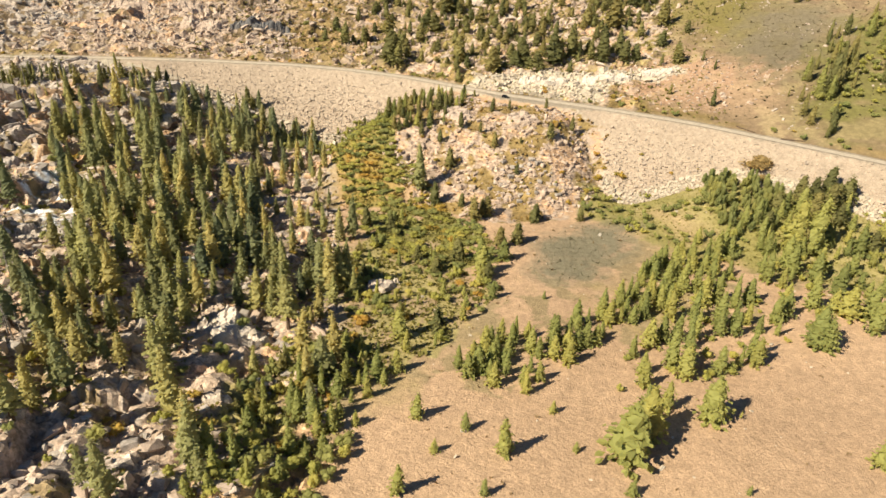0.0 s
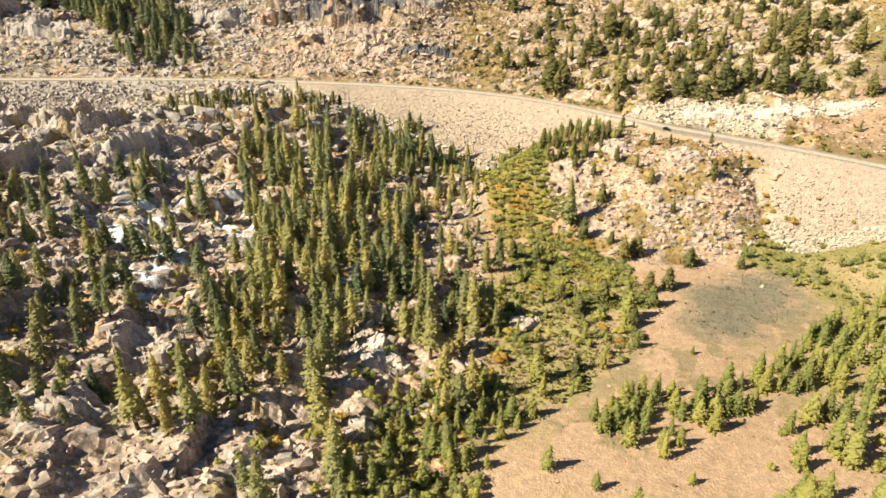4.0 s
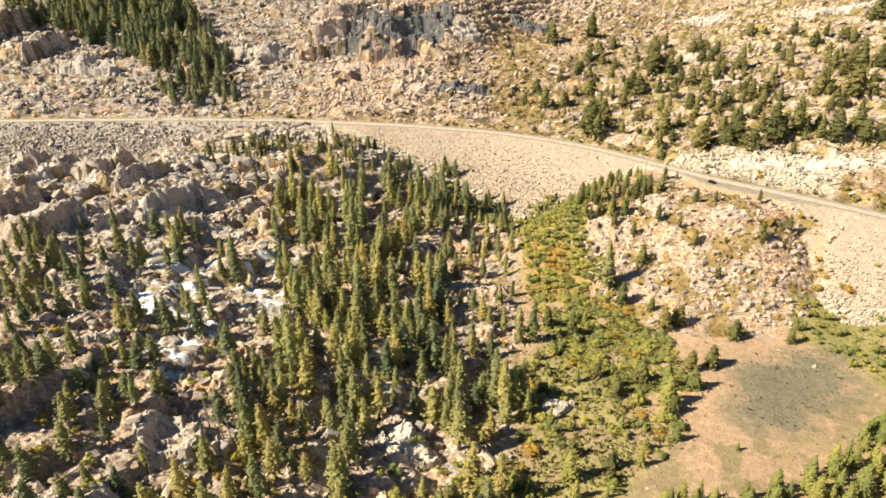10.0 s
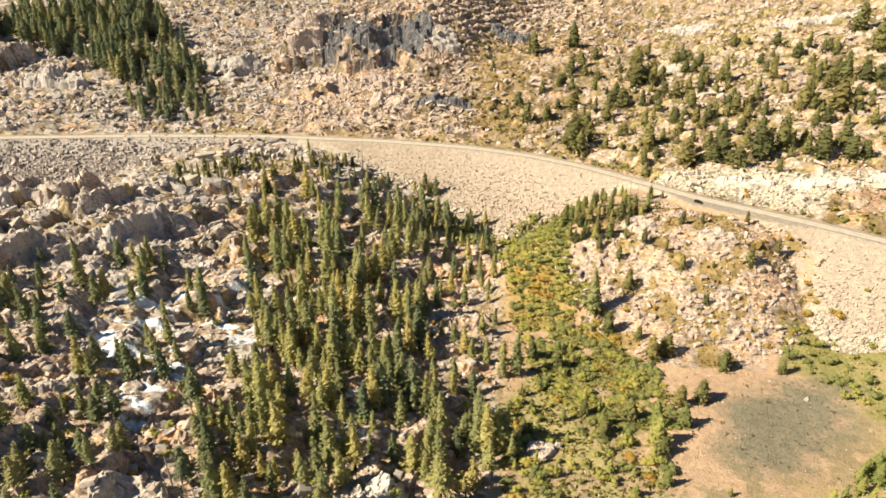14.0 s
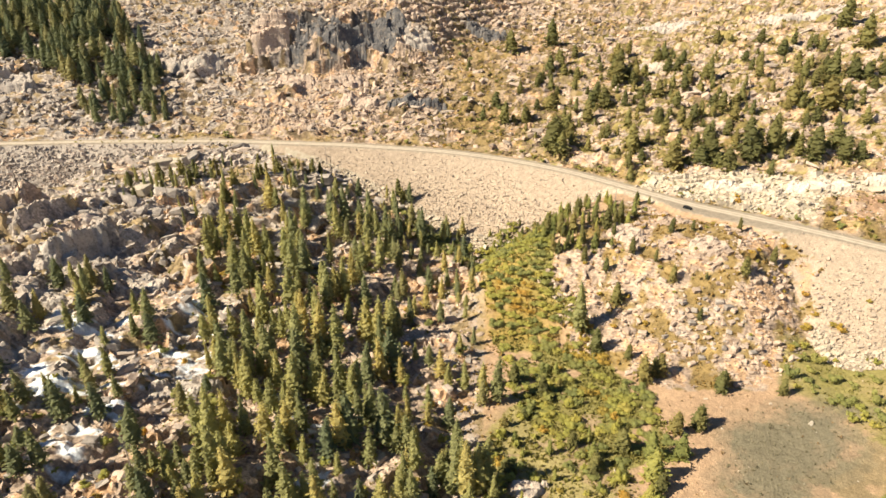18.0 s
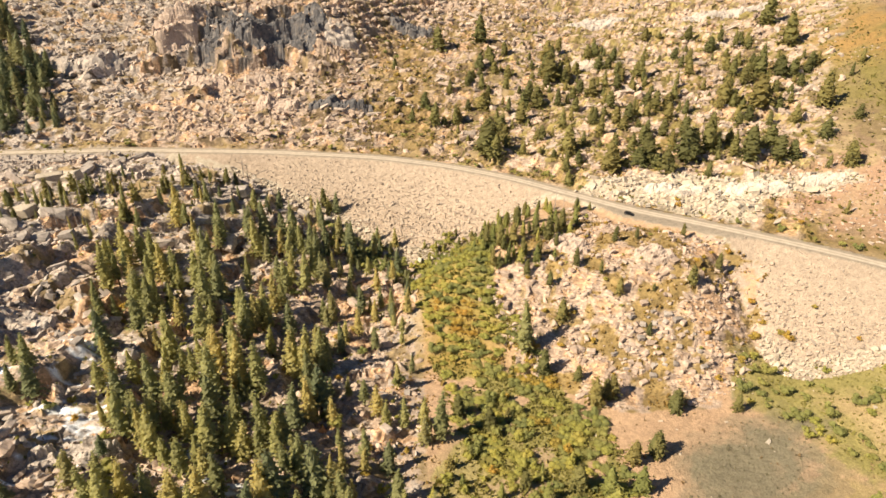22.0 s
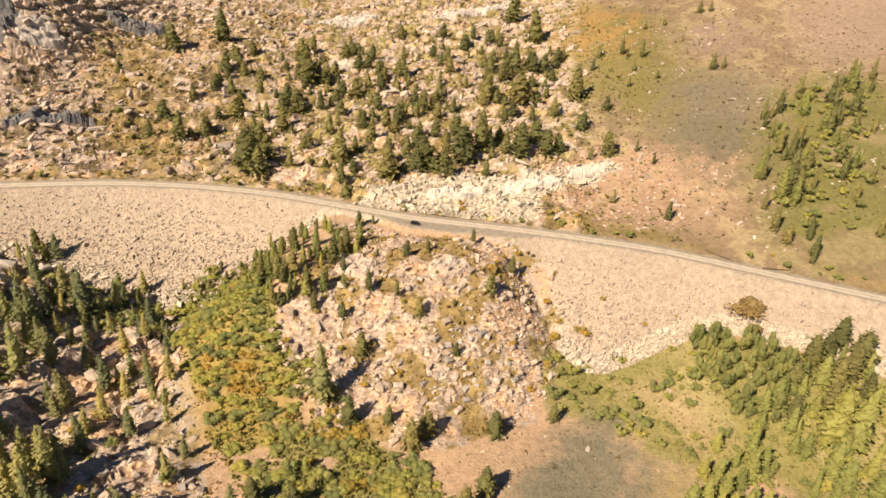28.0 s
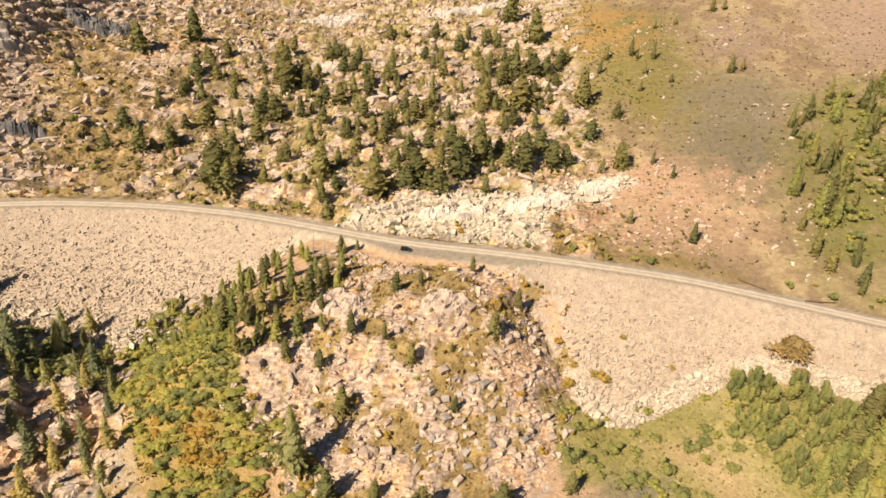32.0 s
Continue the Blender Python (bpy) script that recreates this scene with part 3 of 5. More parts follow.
class Soup:
    """Collects triangles and quads of one part."""

    def __init__(self):
        self.v, self.f = [], []

    def add(self, verts, faces):
        k = len(self.v)
        self.v += [tuple(p) for p in verts]
        self.f += [tuple(i + k for i in f) for f in faces]

    def tube(self, path, radii, sides=6):
        k = len(self.v)
        for p, r in zip(path, radii):
            for j in range(sides):
                a = 2 * math.pi * j / sides
                self.v.append((p[0] + r * math.cos(a), p[1] + r * math.sin(a), p[2]))
        for i in range(len(path) - 1):
            for j in range(sides):
                a, b_ = k + i * sides + j, k + i * sides + (j + 1) % sides
                self.f.append((a, b_, b_ + sides, a + sides))
        self.f.append(tuple(k + (len(path) - 1) * sides + j for j in range(sides)))

    def sprig(self, rng, at, out, size, flat=0.5):
        """A small bent spray of needles or leaves, spread like a roof tile: it runs outwards and down."""
        out = Vector(out).normalized()
        run = Vector((out.x, out.y, min(out.z, 0.4) - 0.55 + rng.gauss(0, 0.25))).normalized()
        side = Vector((-out.y + rng.gauss(0, flat), out.x + rng.gauss(0, flat), rng.gauss(0, 0.35 * flat + 0.12)))
        side = side.normalized() if side.length > 1e-3 else Vector((1, 0, 0))
        at = Vector(at)
        a, b_ = at - run * size * 0.45, at + run * size * 0.75
        mid = at + run * size * 0.1 + Vector((out.x, out.y, 0.6)) * size * 0.16
        self.add((a, mid + side * size * 0.45, b_, mid - side * size * 0.45), ((0, 2, 1), (0, 3, 2)))

    def lump(self, rng, at, wide, tall):
        """The dense heart of a leafy clump, knobbly and closed."""
        k, rings, sides = len(self.v), 4, 8
        for i in range(1, rings):
            e = math.pi * i / rings
            for j in range(sides):
                a, s = 2 * math.pi * (j + 0.5 * (i % 2)) / sides, rng.uniform(0.78, 1.12)
                self.v.append((at[0] + wide * s * math.sin(e) * math.cos(a), at[1] + wide * s * math.sin(e) * math.sin(a), at[2] + tall * s * math.cos(e)))
        self.v += [(at[0], at[1], at[2] + tall), (at[0], at[1], at[2] - tall)]
        top, low = len(self.v) - 2, len(self.v) - 1
        for j in range(sides):
            n = (j + 1) % sides
            self.f += [(k + j, k + n, top), (k + (rings - 2) * sides + n, k + (rings - 2) * sides + j, low)]
            for i in range(rings - 2):
                a = k + i * sides
                self.f.append((a + n, a + j, a + sides + j, a + sides + n))

    def mesh(self, name, mat):
        me = bpy.data.meshes.new(name)
        me.from_pydata(self.v, [], self.f)
        me.materials.append(mat)
        return me


def conifer_meshes(seed, h, spread, bare, shape, levels=17, leaf=NEEDLES, fine=0.85):
    """A trunk and a crown: whorls of drooping limbs that end in sprays. shape: 1 a cone, below 1 fuller."""
    rng = random.Random(seed)
    lean = (rng.uniform(-0.03, 0.03), rng.uniform(-0.03, 0.03))
    axis = lambda z: (lean[0] * z + 0.12 * math.sin(z * 0.4 + seed), lean[1] * z + 0.12 * math.cos(z * 0.33 + seed), z)
    t = Soup()
    zs = [h * k / 6 for k in range(7)]
    zs[0] = -0.8
    t.tube([axis(z) for z in zs], [max(0.018 * h * (1 - 0.92 * max(z, 0) / h), 0.02) for z in zs], 7)
    c = Soup()
    for k in range(levels):
        u = (k + rng.uniform(-0.3, 0.3)) / (levels - 1)
        u = min(max(u, 0), 1)
        z = h * (bare + (1 - bare) * u)
        reach = spread * max((1 - u) ** shape, 0.07) * rng.uniform(0.75, 1.15) * min(1, 0.7 + 2.2 * u)
        n = max(3, int(rng.uniform(4.0, 6.4) * (0.6 + 0.5 * (1 - u))))
        spin = rng.uniform(0, 6.28)
        for j in range(n):
            if rng.random() < 0.10:
                continue
            a = spin + 2 * math.pi * j / n + rng.uniform(-0.3, 0.3)
            r = reach * rng.uniform(0.65, 1.2)
            d = Vector((math.cos(a), math.sin(a), rng.uniform(-0.35, 0.02) + 0.5 * u))
            base = Vector(axis(z))
            if r > 1.0:
                t.add((base + Vector((0, 0, 0.05)), base - Vector((0, 0, 0.05)), base + d * r * 0.8), ((0, 1, 2),))
            m = max(1, min(3, int(r / (0.75 * fine))))
            for q in range(m):
                w = (q + 0.75) / m
                p = base + d * r * w + Vector((rng.gauss(0, 0.14), rng.gauss(0, 0.14), rng.gauss(0, 0.12) - 0.12 * r * w * w))
                size = fine * (0.68 + 0.34 * r / m + 0.024 * h) * rng.uniform(0.75, 1.3) * (1.15 - 0.6 * u)
                c.sprig(rng, p, d + Vector((rng.gauss(0, 0.5), rng.gauss(0, 0.5), rng.gauss(0.1, 0.35))), size)
                c.sprig(rng, p, d + Vector((rng.gauss(0, 0.7), rng.gauss(0, 0.7), rng.gauss(0.1, 0.4))), size * 0.85, 1.0)
                if q < 1:
                    c.sprig(rng, base + d * r * w * 0.8 + Vector((rng.gauss(0, 0.2), rng.gauss(0, 0.2), rng.uniform(-0.5, 0.5))), d + Vector((rng.gauss(0, 0.6), rng.gauss(0, 0.6), 0)), size * 1.05)
    # the dense heart of the crown, which no light passes
    k, rings, sides = len(c.v), 16, 9
    for i in range(rings):
        u = i / (rings - 1)
        z = h * (bare + (1 - bare) * (0.03 + 0.93 * u))
        for j in range(sides):
            a, r = 2 * math.pi * (j + 0.5 * (i % 2)) / sides, 0.68 * spread * max((1 - u) ** shape, 0.05) * min(1, 0.55 + 2.4 * u) * rng.uniform(0.7, 1.2)
            p = axis(z + rng.uniform(-0.25, 0.25) * h / rings)
            c.v.append((p[0] + r * math.cos(a), p[1] + r * math.sin(a), p[2]))
    for i in range(rings - 1):
        for j in range(sides):
            a, n = k + i * sides, (j + 1) % sides
            c.f.append((a + j, a + n, a + sides + n, a + sides + j))
    c.f.append(tuple(k + j for j in reversed(range(sides))))
    c.f.append(tuple(k + (rings - 1) * sides + j for j in range(sides)))
    crown = c.mesh("crown", leaf)
    crown["full_height"] = float(h)
    return t.mesh("trunk", BARK), crown


def bush_meshes(seed, h, spread, leaf, sprays=190, stems=False):
    """A loose, lumpy crown of leaf sprays with gaps; the tall ones show their stems."""
    rng = random.Random(seed)
    t, c = Soup(), Soup()
    lumps = []
    for k in range(6):
        a, r = rng.uniform(0, 6.28), spread * rng.uniform(0.15, 0.7)
        top = Vector((r * math.cos(a), r * math.sin(a), h * rng.uniform(0.4, 0.95)))
        t.tube([(0.1 * math.cos(a), 0.1 * math.sin(a), -0.4), tuple(top * 0.5 + Vector((0, 0, -0.1 * h))), tuple(top)], (0.05 + 0.012 * h, 0.04 + 0.006 * h, 0.015), 5)
        lumps.append((top, spread * rng.uniform(0.35, 0.6), h * rng.uniform(0.2, 0.34)))
    lumps.append((Vector((0, 0, h * 0.35)), spread * 0.7, h * 0.32))
    for o, rr, hh in lumps:
        c.lump(rng, o, rr * 0.66, max(hh * 0.7, o.z * 0.42))
    for k in range(sprays):
        o, rr, hh = lumps[k % len(lumps)]
        d = Vector((rng.gauss(0, 1), rng.gauss(0, 1), rng.gauss(0.25, 1))).normalized()
        f = rng.uniform(0.55, 1.05)
        p = o + Vector((d.x * rr * f, d.y * rr * f, d.z * hh * f))
        if p.z > 0.05:
            c.sprig(rng, p, d + Vector((0, 0, 0.3)), rng.uniform(0.26, 0.46) * (0.5 + 0.22 * spread), 1.0)
    return c.mesh("foliage", leaf), t.mesh("stems", BARK) if stems else None


def snag_mesh(seed, h, mat):
    """A dead standing trunk with broken branch stubs."""
    rng = random.Random(seed)
    t = Soup()
    zs = [-0.8] + [h * k / 6 for k in range(1, 7)]
    t.tube([(0.03 * z * math.sin(seed), 0.02 * z, z) for z in zs], [max(0.02 * h * (1 - 0.8 * max(z, 0) / h), 0.05) for z in zs], 7)
    for k in range(26):
        z, a, r = h * rng.uniform(0.25, 0.97), rng.uniform(0, 6.28), rng.uniform(0.5, 2.0) * (h / 14)
        p = Vector((0.03 * z * math.sin(seed), 0.02 * z, z))
        e = p + Vector((math.cos(a) * r, math.sin(a) * r, rng.uniform(-0.4, 0.5)))
        w = Vector((0, 0, 0.06))
        s = Vector((-math.sin(a), math.cos(a), 0)) * 0.06
        t.add((p + w, p - w, p + s, e), ((0, 1, 3), (1, 2, 3), (2, 0, 3)))
    return t.mesh("trunk", mat)


def plant(kind, meshes, x, y, scale, turn, label, category, group, sink=0.0, fat=1.0):
    """One tree or bush of its own on the ground."""
    z = float(surface(np.array([x]), np.array([y]))[0])
    ob = thing(kind, label, category, group, Matrix.LocRotScale((x, y, z - sink), Euler((0, 0, turn)), (scale * fat, scale * fat, scale)))
    for me, name in meshes:
        o = new(name, me)
        o.parent = ob
    return ob


def scatter(poly, gap, count, seed, keep=None):
    """Random places of the plan in a polygon, at least gap apart."""
    rng = random.Random(seed)
    xs, ys = [p[0] for p in poly], [p[1] for p in poly]
    out, grid, tries = [], {}, 0
    while len(out) < count and tries < count * 40:
        tries += 1
        x, y = rng.uniform(min(xs), max(xs)), rng.uniform(min(ys), max(ys))
        cell = (int(x // gap), int(y // gap))
        if any((x - a) ** 2 + (y - b_) ** 2 < gap * gap for i in (-1, 0, 1) for j in (-1, 0, 1) for a, b_ in grid.get((cell[0] + i, cell[1] + j), ())):
            continue
        if bool(inside(poly, np.array([x]), np.array([y]))[0]) and (keep is None or keep(x, y, rng)):
            grid.setdefault(cell, []).append((x, y))
            out.append((x, y))
    return out


SPIRES = [conifer_meshes(11 + k, (15, 18, 21, 16, 13, 19)[k], (2.0, 2.1, 2.3, 2.5, 1.8, 2.6)[k], (0.08, 0.12, 0.2, 0.06, 0.04, 0.26)[k], (0.62, 0.7, 0.55, 0.75, 0.6, 0.5)[k], 30, fine=0.5) for k in range(6)]
DARKSPIRES = [conifer_meshes(25 + k, (15, 19, 13, 17)[k], (2.4, 2.6, 2.2, 2.9)[k], (0.08, 0.14, 0.05, 0.22)[k], (0.6, 0.65, 0.55, 0.5)[k], 26, DARKNEEDLES, 0.55) for k in range(4)]
HILLPINES = [conifer_meshes(35 + k, (10, 12, 9, 13)[k], (2.2, 2.4, 2.4, 2.2)[k], (0.05, 0.07, 0.04, 0.08)[k], (0.5, 0.55, 0.42, 0.6)[k], 22, HILLNEEDLES, 0.58) for k in range(4)]
PINES = [conifer_meshes(31 + k, (9, 11, 8, 6)[k], (2.6, 2.8, 2.5, 2.0)[k], (0.06, 0.08, 0.05, 0.04)[k], (0.45, 0.4, 0.42, 0.5)[k], 18, HILLNEEDLES, 0.66) for k in range(4)]
CREEKPINES = [conifer_meshes(41 + k, (9, 11, 8, 13)[k], (2.4, 2.6, 2.3, 2.2)[k], (0.04, 0.06, 0.03, 0.05)[k], (0.6, 0.5, 0.55, 0.7)[k], 22, CREEKNEEDLES, 0.62) for k in range(4)]
YOUNG = [conifer_meshes(51 + k, (4, 5.5)[k], (1.3, 1.7)[k], 0.03, 0.7, 9, HILLNEEDLES) for k in range(2)]
WILLOW_BUSH = [bush_meshes(61 + k, (2.6, 3.4, 2.0)[k], (2.4, 2.8, 1.9)[k], WILLOW) for k in range(3)]
ASPEN_CLUMPS = [bush_meshes(65 + k, (7, 9, 6)[k], (2.6, 3.0, 2.8)[k], ASPENLEAF, 420, True) for k in range(3)]
GREEN_BUSH = [bush_meshes(68 + k, (2.8, 3.6)[k], (2.6, 3.0)[k], ASPENLEAF, 290) for k in range(2)]
RUST_BUSH = [bush_meshes(71 + k, (1.8, 2.5)[k], (2.0, 2.5)[k], RUST, 190) for k in range(2)]
SNAGS = [snag_mesh(81 + k, (14, 17, 11)[k], (DEADWOOD, CHARRED, DEADWOOD)[k]) for k in range(3)]


def conifer(kinds, x, y, rng, tall, kind, label, group, fat=1.0):
    """A conifer of about that height in metres."""
    k = rng.randrange(len(kinds))
    t, c = kinds[k]
    full = c["full_height"]
    plant(kind, ((t, "trunk"), (c, "crown")), x, y, tall / full, rng.uniform(0, 6.28), label, "conifer", group, fat=fat * rng.uniform(0.9, 1.15))


def bush(kinds, x, y, rng, scale, kind, label, group, low=1.0):
    z = float(surface(np.array([x]), np.array([y]))[0])
    leaves, stems = kinds[rng.randrange(len(kinds))]
    ob = new(kind, leaves)
    if stems:
        new("stems", stems).parent = ob
    ob.matrix_basis = Matrix.LocRotScale((x, y, z), Euler((0, 0, rng.uniform(0, 6.28))), (scale * rng.uniform(0.9, 1.35), scale * rng.uniform(0.9, 1.35), low * scale * rng.uniform(0.7, 1.15)))
    tagged(ob, label, "shrub", group)


def patchy(size, seed, least, edge):
    """Keeps places where a slow noise is high, and a few elsewhere."""
    return lambda x, y, r: r.random() < least + (1 - least) * (fbm(np.array([x]), np.array([y]), size, 3, seed)[0] > edge)


CLEARINGS = ((-60, -253, 15), (-58, -268, 13), (-126, -304, 15), (-130, -320, 12), (-36, -288, 9), (-86, -126, 9), (-80, -144, 9), (-240, -160, 13), (-216, -195, 12), (-172, -222, 15), (-150, -238, 11), (-200, -232, 13), (-22, -197, 11))


def clearing(keep):
    """Leaves the bare rock slabs and drifts free of trees."""
    return lambda x, y, r: keep(x, y, r) and all((x - a) ** 2 + ((y - b_) * 0.8) ** 2 > d * d or r.random() < 0.12 for a, b_, d in CLEARINGS)


CORE = [(-258, -111), (-243, -68), (-176, -11), (-128, -24), (-89, -84), (-79, -121), (-57, -155), (-35, -228), (-85, -266), (-116, -273), (-143, -226), (-203, -174)]
SPARSE = [(-310, -256), (-242, -190), (-154, -213), (-106, -282), (-151, -330), (-202, -315)]
UPPER = [(-321, -140), (-298, -54), (-190, -8), (-176, -14), (-239, -73), (-252, -135)]
LOWWEST = [(-150, -200), (-60, -190), (-32, -197), (-20, -254), (-10, -284), (-23, -319), (-61, -340), (-110, -330), (-120, -270)]
TREELINE = [(-110, -18), (-76, -2), (-41, -9), (-26, -1), (-25, -52), (-36, -66), (-56, -70), (-84, -22)]
CREEKLINE = [(17, -245), (36, -221), (64, -200), (85, -160), (117, -116), (131, -128), (91, -188), (71, -218), (46, -253), (24, -250)]
CREEKGROUP = [(75, -250), (81, -215), (105, -155), (145, -95), (209, -84), (189, -161), (144, -192), (107, -236), (89, -258)]

rng = random.Random(5)
WOOD = ("forest_pine", "tall narrow olive-green pine in the wood below the dam", "pines of the wood")
HEART = [(-246, -135), (-236, -92), (-206, -58), (-172, -48), (-140, -88), (-112, -140), (-88, -176), (-72, -204), (-92, -240), (-132, -250), (-166, -214), (-206, -168)]
for x, y in scatter(HEART, 4.8, 138, 1, clearing(patchy(15, 15, 0.25, 0.45))):
    conifer(SPIRES + DARKSPIRES[:1], x, y, rng, rng.uniform(13, 27), *WOOD, rng.uniform(1.3, 1.7))
for x, y in scatter(CORE, 5.6, 95, 6, clearing(lambda x, y, r: not inside(HEART, np.array([x]), np.array([y]))[0])):
    conifer(SPIRES + DARKSPIRES[:2], x, y, rng, rng.uniform(8, 17), "forest_pine", "slim olive-green pine among rocks at the edge of the wood", "pines of the wood", 1.55)
for x, y, h in ((-146, -49, 24), (-150, -44, 20), (-141, -46, 17), (-160, -38, 18), (-166, -44, 17), (-172, -36, 15), (-136, -33, 12), (-130, -30, 9), (-141, -30, 13), (-157, -67, 19), (-150, -76, 17), (-140, -87, 20), (-164, -58, 18), (-117, -60, 12), (-117, -94, 16), (-128, -104, 18), (-98, -98, 11), (-111, -126, 17)):
    conifer(DARKSPIRES, x, y, rng, h, "forest_pine", "tall dark pine against the foot of the dam", "pines of the wood", 1.3)
for x, y in ((-40, -211), (-45, -210), (-36, -204), (-50, -159), (-32, -100), (-38, -207)):
    conifer(SPIRES[:3], x, y, rng, rng.uniform(22, 29), "forest_pine", "very tall narrow pine at the edge of the wood", "pines of the wood", 1.55)
for x, y in scatter(LOWWEST, 5.0, 88, 7, clearing(patchy(26, 17, 0.25, 0.46))):
    conifer(SPIRES, x, y, rng, rng.uniform(12, 24), "lower_pine", "olive-green pine among boulders on the lower slope", "pines of the lower slope", rng.uniform(1.4, 1.8))
for x, y in scatter(SPARSE, 6.0, 85, 8, clearing(patchy(30, 19, 0.35, 0.46))):
    conifer(DARKSPIRES + SPIRES[:2], x, y, rng, rng.uniform(9, 19), "ledge_pine", "dark pine on the shaded granite ledges", "pines of the ledges", 1.6)
for x, y in scatter([(-215, -300), (-150, -285), (-95, -330), (-120, -352), (-190, -345)], 6.5, 34, 46):
    conifer(DARKSPIRES + SPIRES[:3], x, y, rng, rng.uniform(8, 17), "ledge_pine", "olive-green pine between slabs on the lower ledges", "pines of the ledges", 1.6)
for x, y in scatter(UPPER, 5.0, 75, 9):
    conifer(SPIRES + PINES[:2] + YOUNG, x, y, rng, rng.uniform(5, 14), "crest_pine", "small bushy pine near the dam crest", "pines near the crest")
for x, y in scatter([(-790, -40), (-640, 150), (-500, 120), (-400, -20), (-460, -50)], 6.4, 215, 3, lambda x, y, r: bool(zone(NWWOOD, np.array([x]), np.array([y]), 12)[0]) and patchy(40, 16, 0.5, 0.42)(x, y, r)):
    conifer(DARKSPIRES, x, y, rng, rng.uniform(15, 28), "ridge_pine", "dark pine in the wood behind the dam", "pines of the ridge", 1.7)

for x, y in scatter([(-486, -28), (-418, 9), (-386, -24), (-451, -50)], 7, 32, 4):
    conifer(DARKSPIRES, x, y, rng, rng.uniform(10, 18), "ridge_pine", "dark pine between rocks behind the dam", "pines of the ridge", 1.6)

HILL = ("hillside_pine", "bushy dark green pine among rocks above the road", "pines of the hillside")
HILL_TREES = ((-188, 204, 20), (-158, 227, 24), (-143, 179, 15), (-83, 175, 20), (-71, 183, 14), (-14, 185, 19), (13, 147, 12), (2, 126, 13), (46, 141, 20), (51, 188, 15),
              (68, 184, 24), (67, 133, 22), (81, 177, 16), (104, 134, 23), (105, 194, 10), (61, 66, 20), (52, 69, 16), (76, 67, 15), (38, 73, 24), (26, 60, 21),
              (16, 43, 15), (4, 53, 17), (-16, 43, 18), (-41, 34, 11), (-45, 60, 18), (-29, 84, 14), (-37, 98, 12), (-82, 132, 16), (-87, 102, 15), (-97, 53, 23))
MORE_HILL_TREES = ((-90, 48, 16), (-132, 90, 14), (-145, 82, 16), (-163, 108, 11), (-211, 160, 10), (-88, 203, 20), (-14, 106, 12), (-5, 130, 13), (-56, 97, 12), (-66, 77, 11),
                   (-38, 27, 9), (88, 231, 24), (74, 271, 24), (40, 243, 10), (39, 44, 9), (-91, 139, 13), (-45, 147, 13), (-28, 156, 11), (23, 92, 12), (10, 84, 11),
                   (-67, 134, 13), (-97, 91, 12), (-118, 120, 11), (-153, 135, 13), (-164, 85, 10), (103, 97, 12), (122, 116, 9), (113, 67, 14), (70, 150, 17), (30, 66, 16))
for x, y, h in HILL_TREES + MORE_HILL_TREES:
    conifer(HILLPINES + PINES[:2], x, y, rng, 1.05 * h, *HILL, 1.6)
for x, y in scatter(HILLWOOD, 6.0, 205, 2, patchy(34, 25, 0.45, 0.50)):
    conifer(HILLPINES + PINES, x, y, rng, rng.uniform(5, 13), *HILL, 1.6)
EAST_TREES = ((131, 187, 11), (147, 186, 14), (150, 181, 9), (160, 179, 15), (123, 170, 11), (150, 161, 8), (130, 156, 5), (142, 141, 8), (163, 148, 6), (203, 155, 12),
              (211, 156, 10), (222, 245, 11), (231, 246, 10), (189, 227, 7), (173, 223, 7), (195, 199, 5), (107, 22, 9), (102, 63, 9), (132, 6, 12), (137, 54, 8), (130, 67, 9))
for x, y, h in EAST_TREES:
    conifer(HILLPINES, x, y, rng, 0.9 * h, "slope_pine", "small lone pine on the dry grass slope", "pines of the grass slope", 1.15)
GULLY_TREES = ((191, 33, 16), (213, 49, 18), (199, 11, 16), (197, 17, 16), (213, 64, 15), (210, 70, 13), (245, 72, 19), (233, 29, 17), (261, 98, 19), (268, 89, 17),
               (196, -15, 9), (190, -31, 10), (177, 15, 6), (277, 122, 8), (226, 97, 15), (243, 101, 14), (215, 35, 17), (183, 9, 11), (280, 115, 20),
               (285, 127, 16), (261, 104, 18), (253, 80, 17), (273, 96, 18), (220, 57, 19), (205, 29, 20), (194, 17, 20), (202, 16, 17), (190, 35, 16), (238, 44, 20), (197, -12, 12), (193, -26, 12), (244, 75, 17), (214, 91, 14))
for x, y, h in GULLY_TREES:
    conifer(HILLPINES + CREEKPINES[:1], x, y, rng, h, "gully_pine", "tall green pine in the brushy hillside gully", "pines of the gully", 0.85)

KNOLL_TREES = ((-28, -2, 8), (-21, 0, 5), (-31, -29, 12), (-64, -57, 12), (-57, -56, 11), (-51, -53, 11), (-44, -59, 11), (-37, -58, 12), (-40, -68, 9), (-35, -44, 13),
               (-18, -58, 10), (-6, -59, 7), (-28, -70, 8), (-19, -82, 12), (4, -65, 10), (35, -52, 10), (47, -32, 10), (29, -18, 8), (-3, -36, 9), (7, -31, 6),
               (20, -78, 7), (-57, -68, 8), (7, -112, 11), (35, -110, 10), (-6, -106, 8), (59, -100, 9), (19, -61, 4), (-21, -107, 13), (29, -138, 11), (3, -117, 14))
for x, y, h in KNOLL_TREES:
    conifer(PINES, x, y, rng, h, "knoll_pine", "round bushy pine on the rocky knoll between the dams", "pines of the knoll")
for x, y in scatter(TREELINE, 4.0, 64, 10):
    conifer(CREEKPINES + PINES[:2], x, y, rng, rng.uniform(5, 10), "knoll_pine", "green pine along the knoll beside the dam foot", "pines of the knoll")
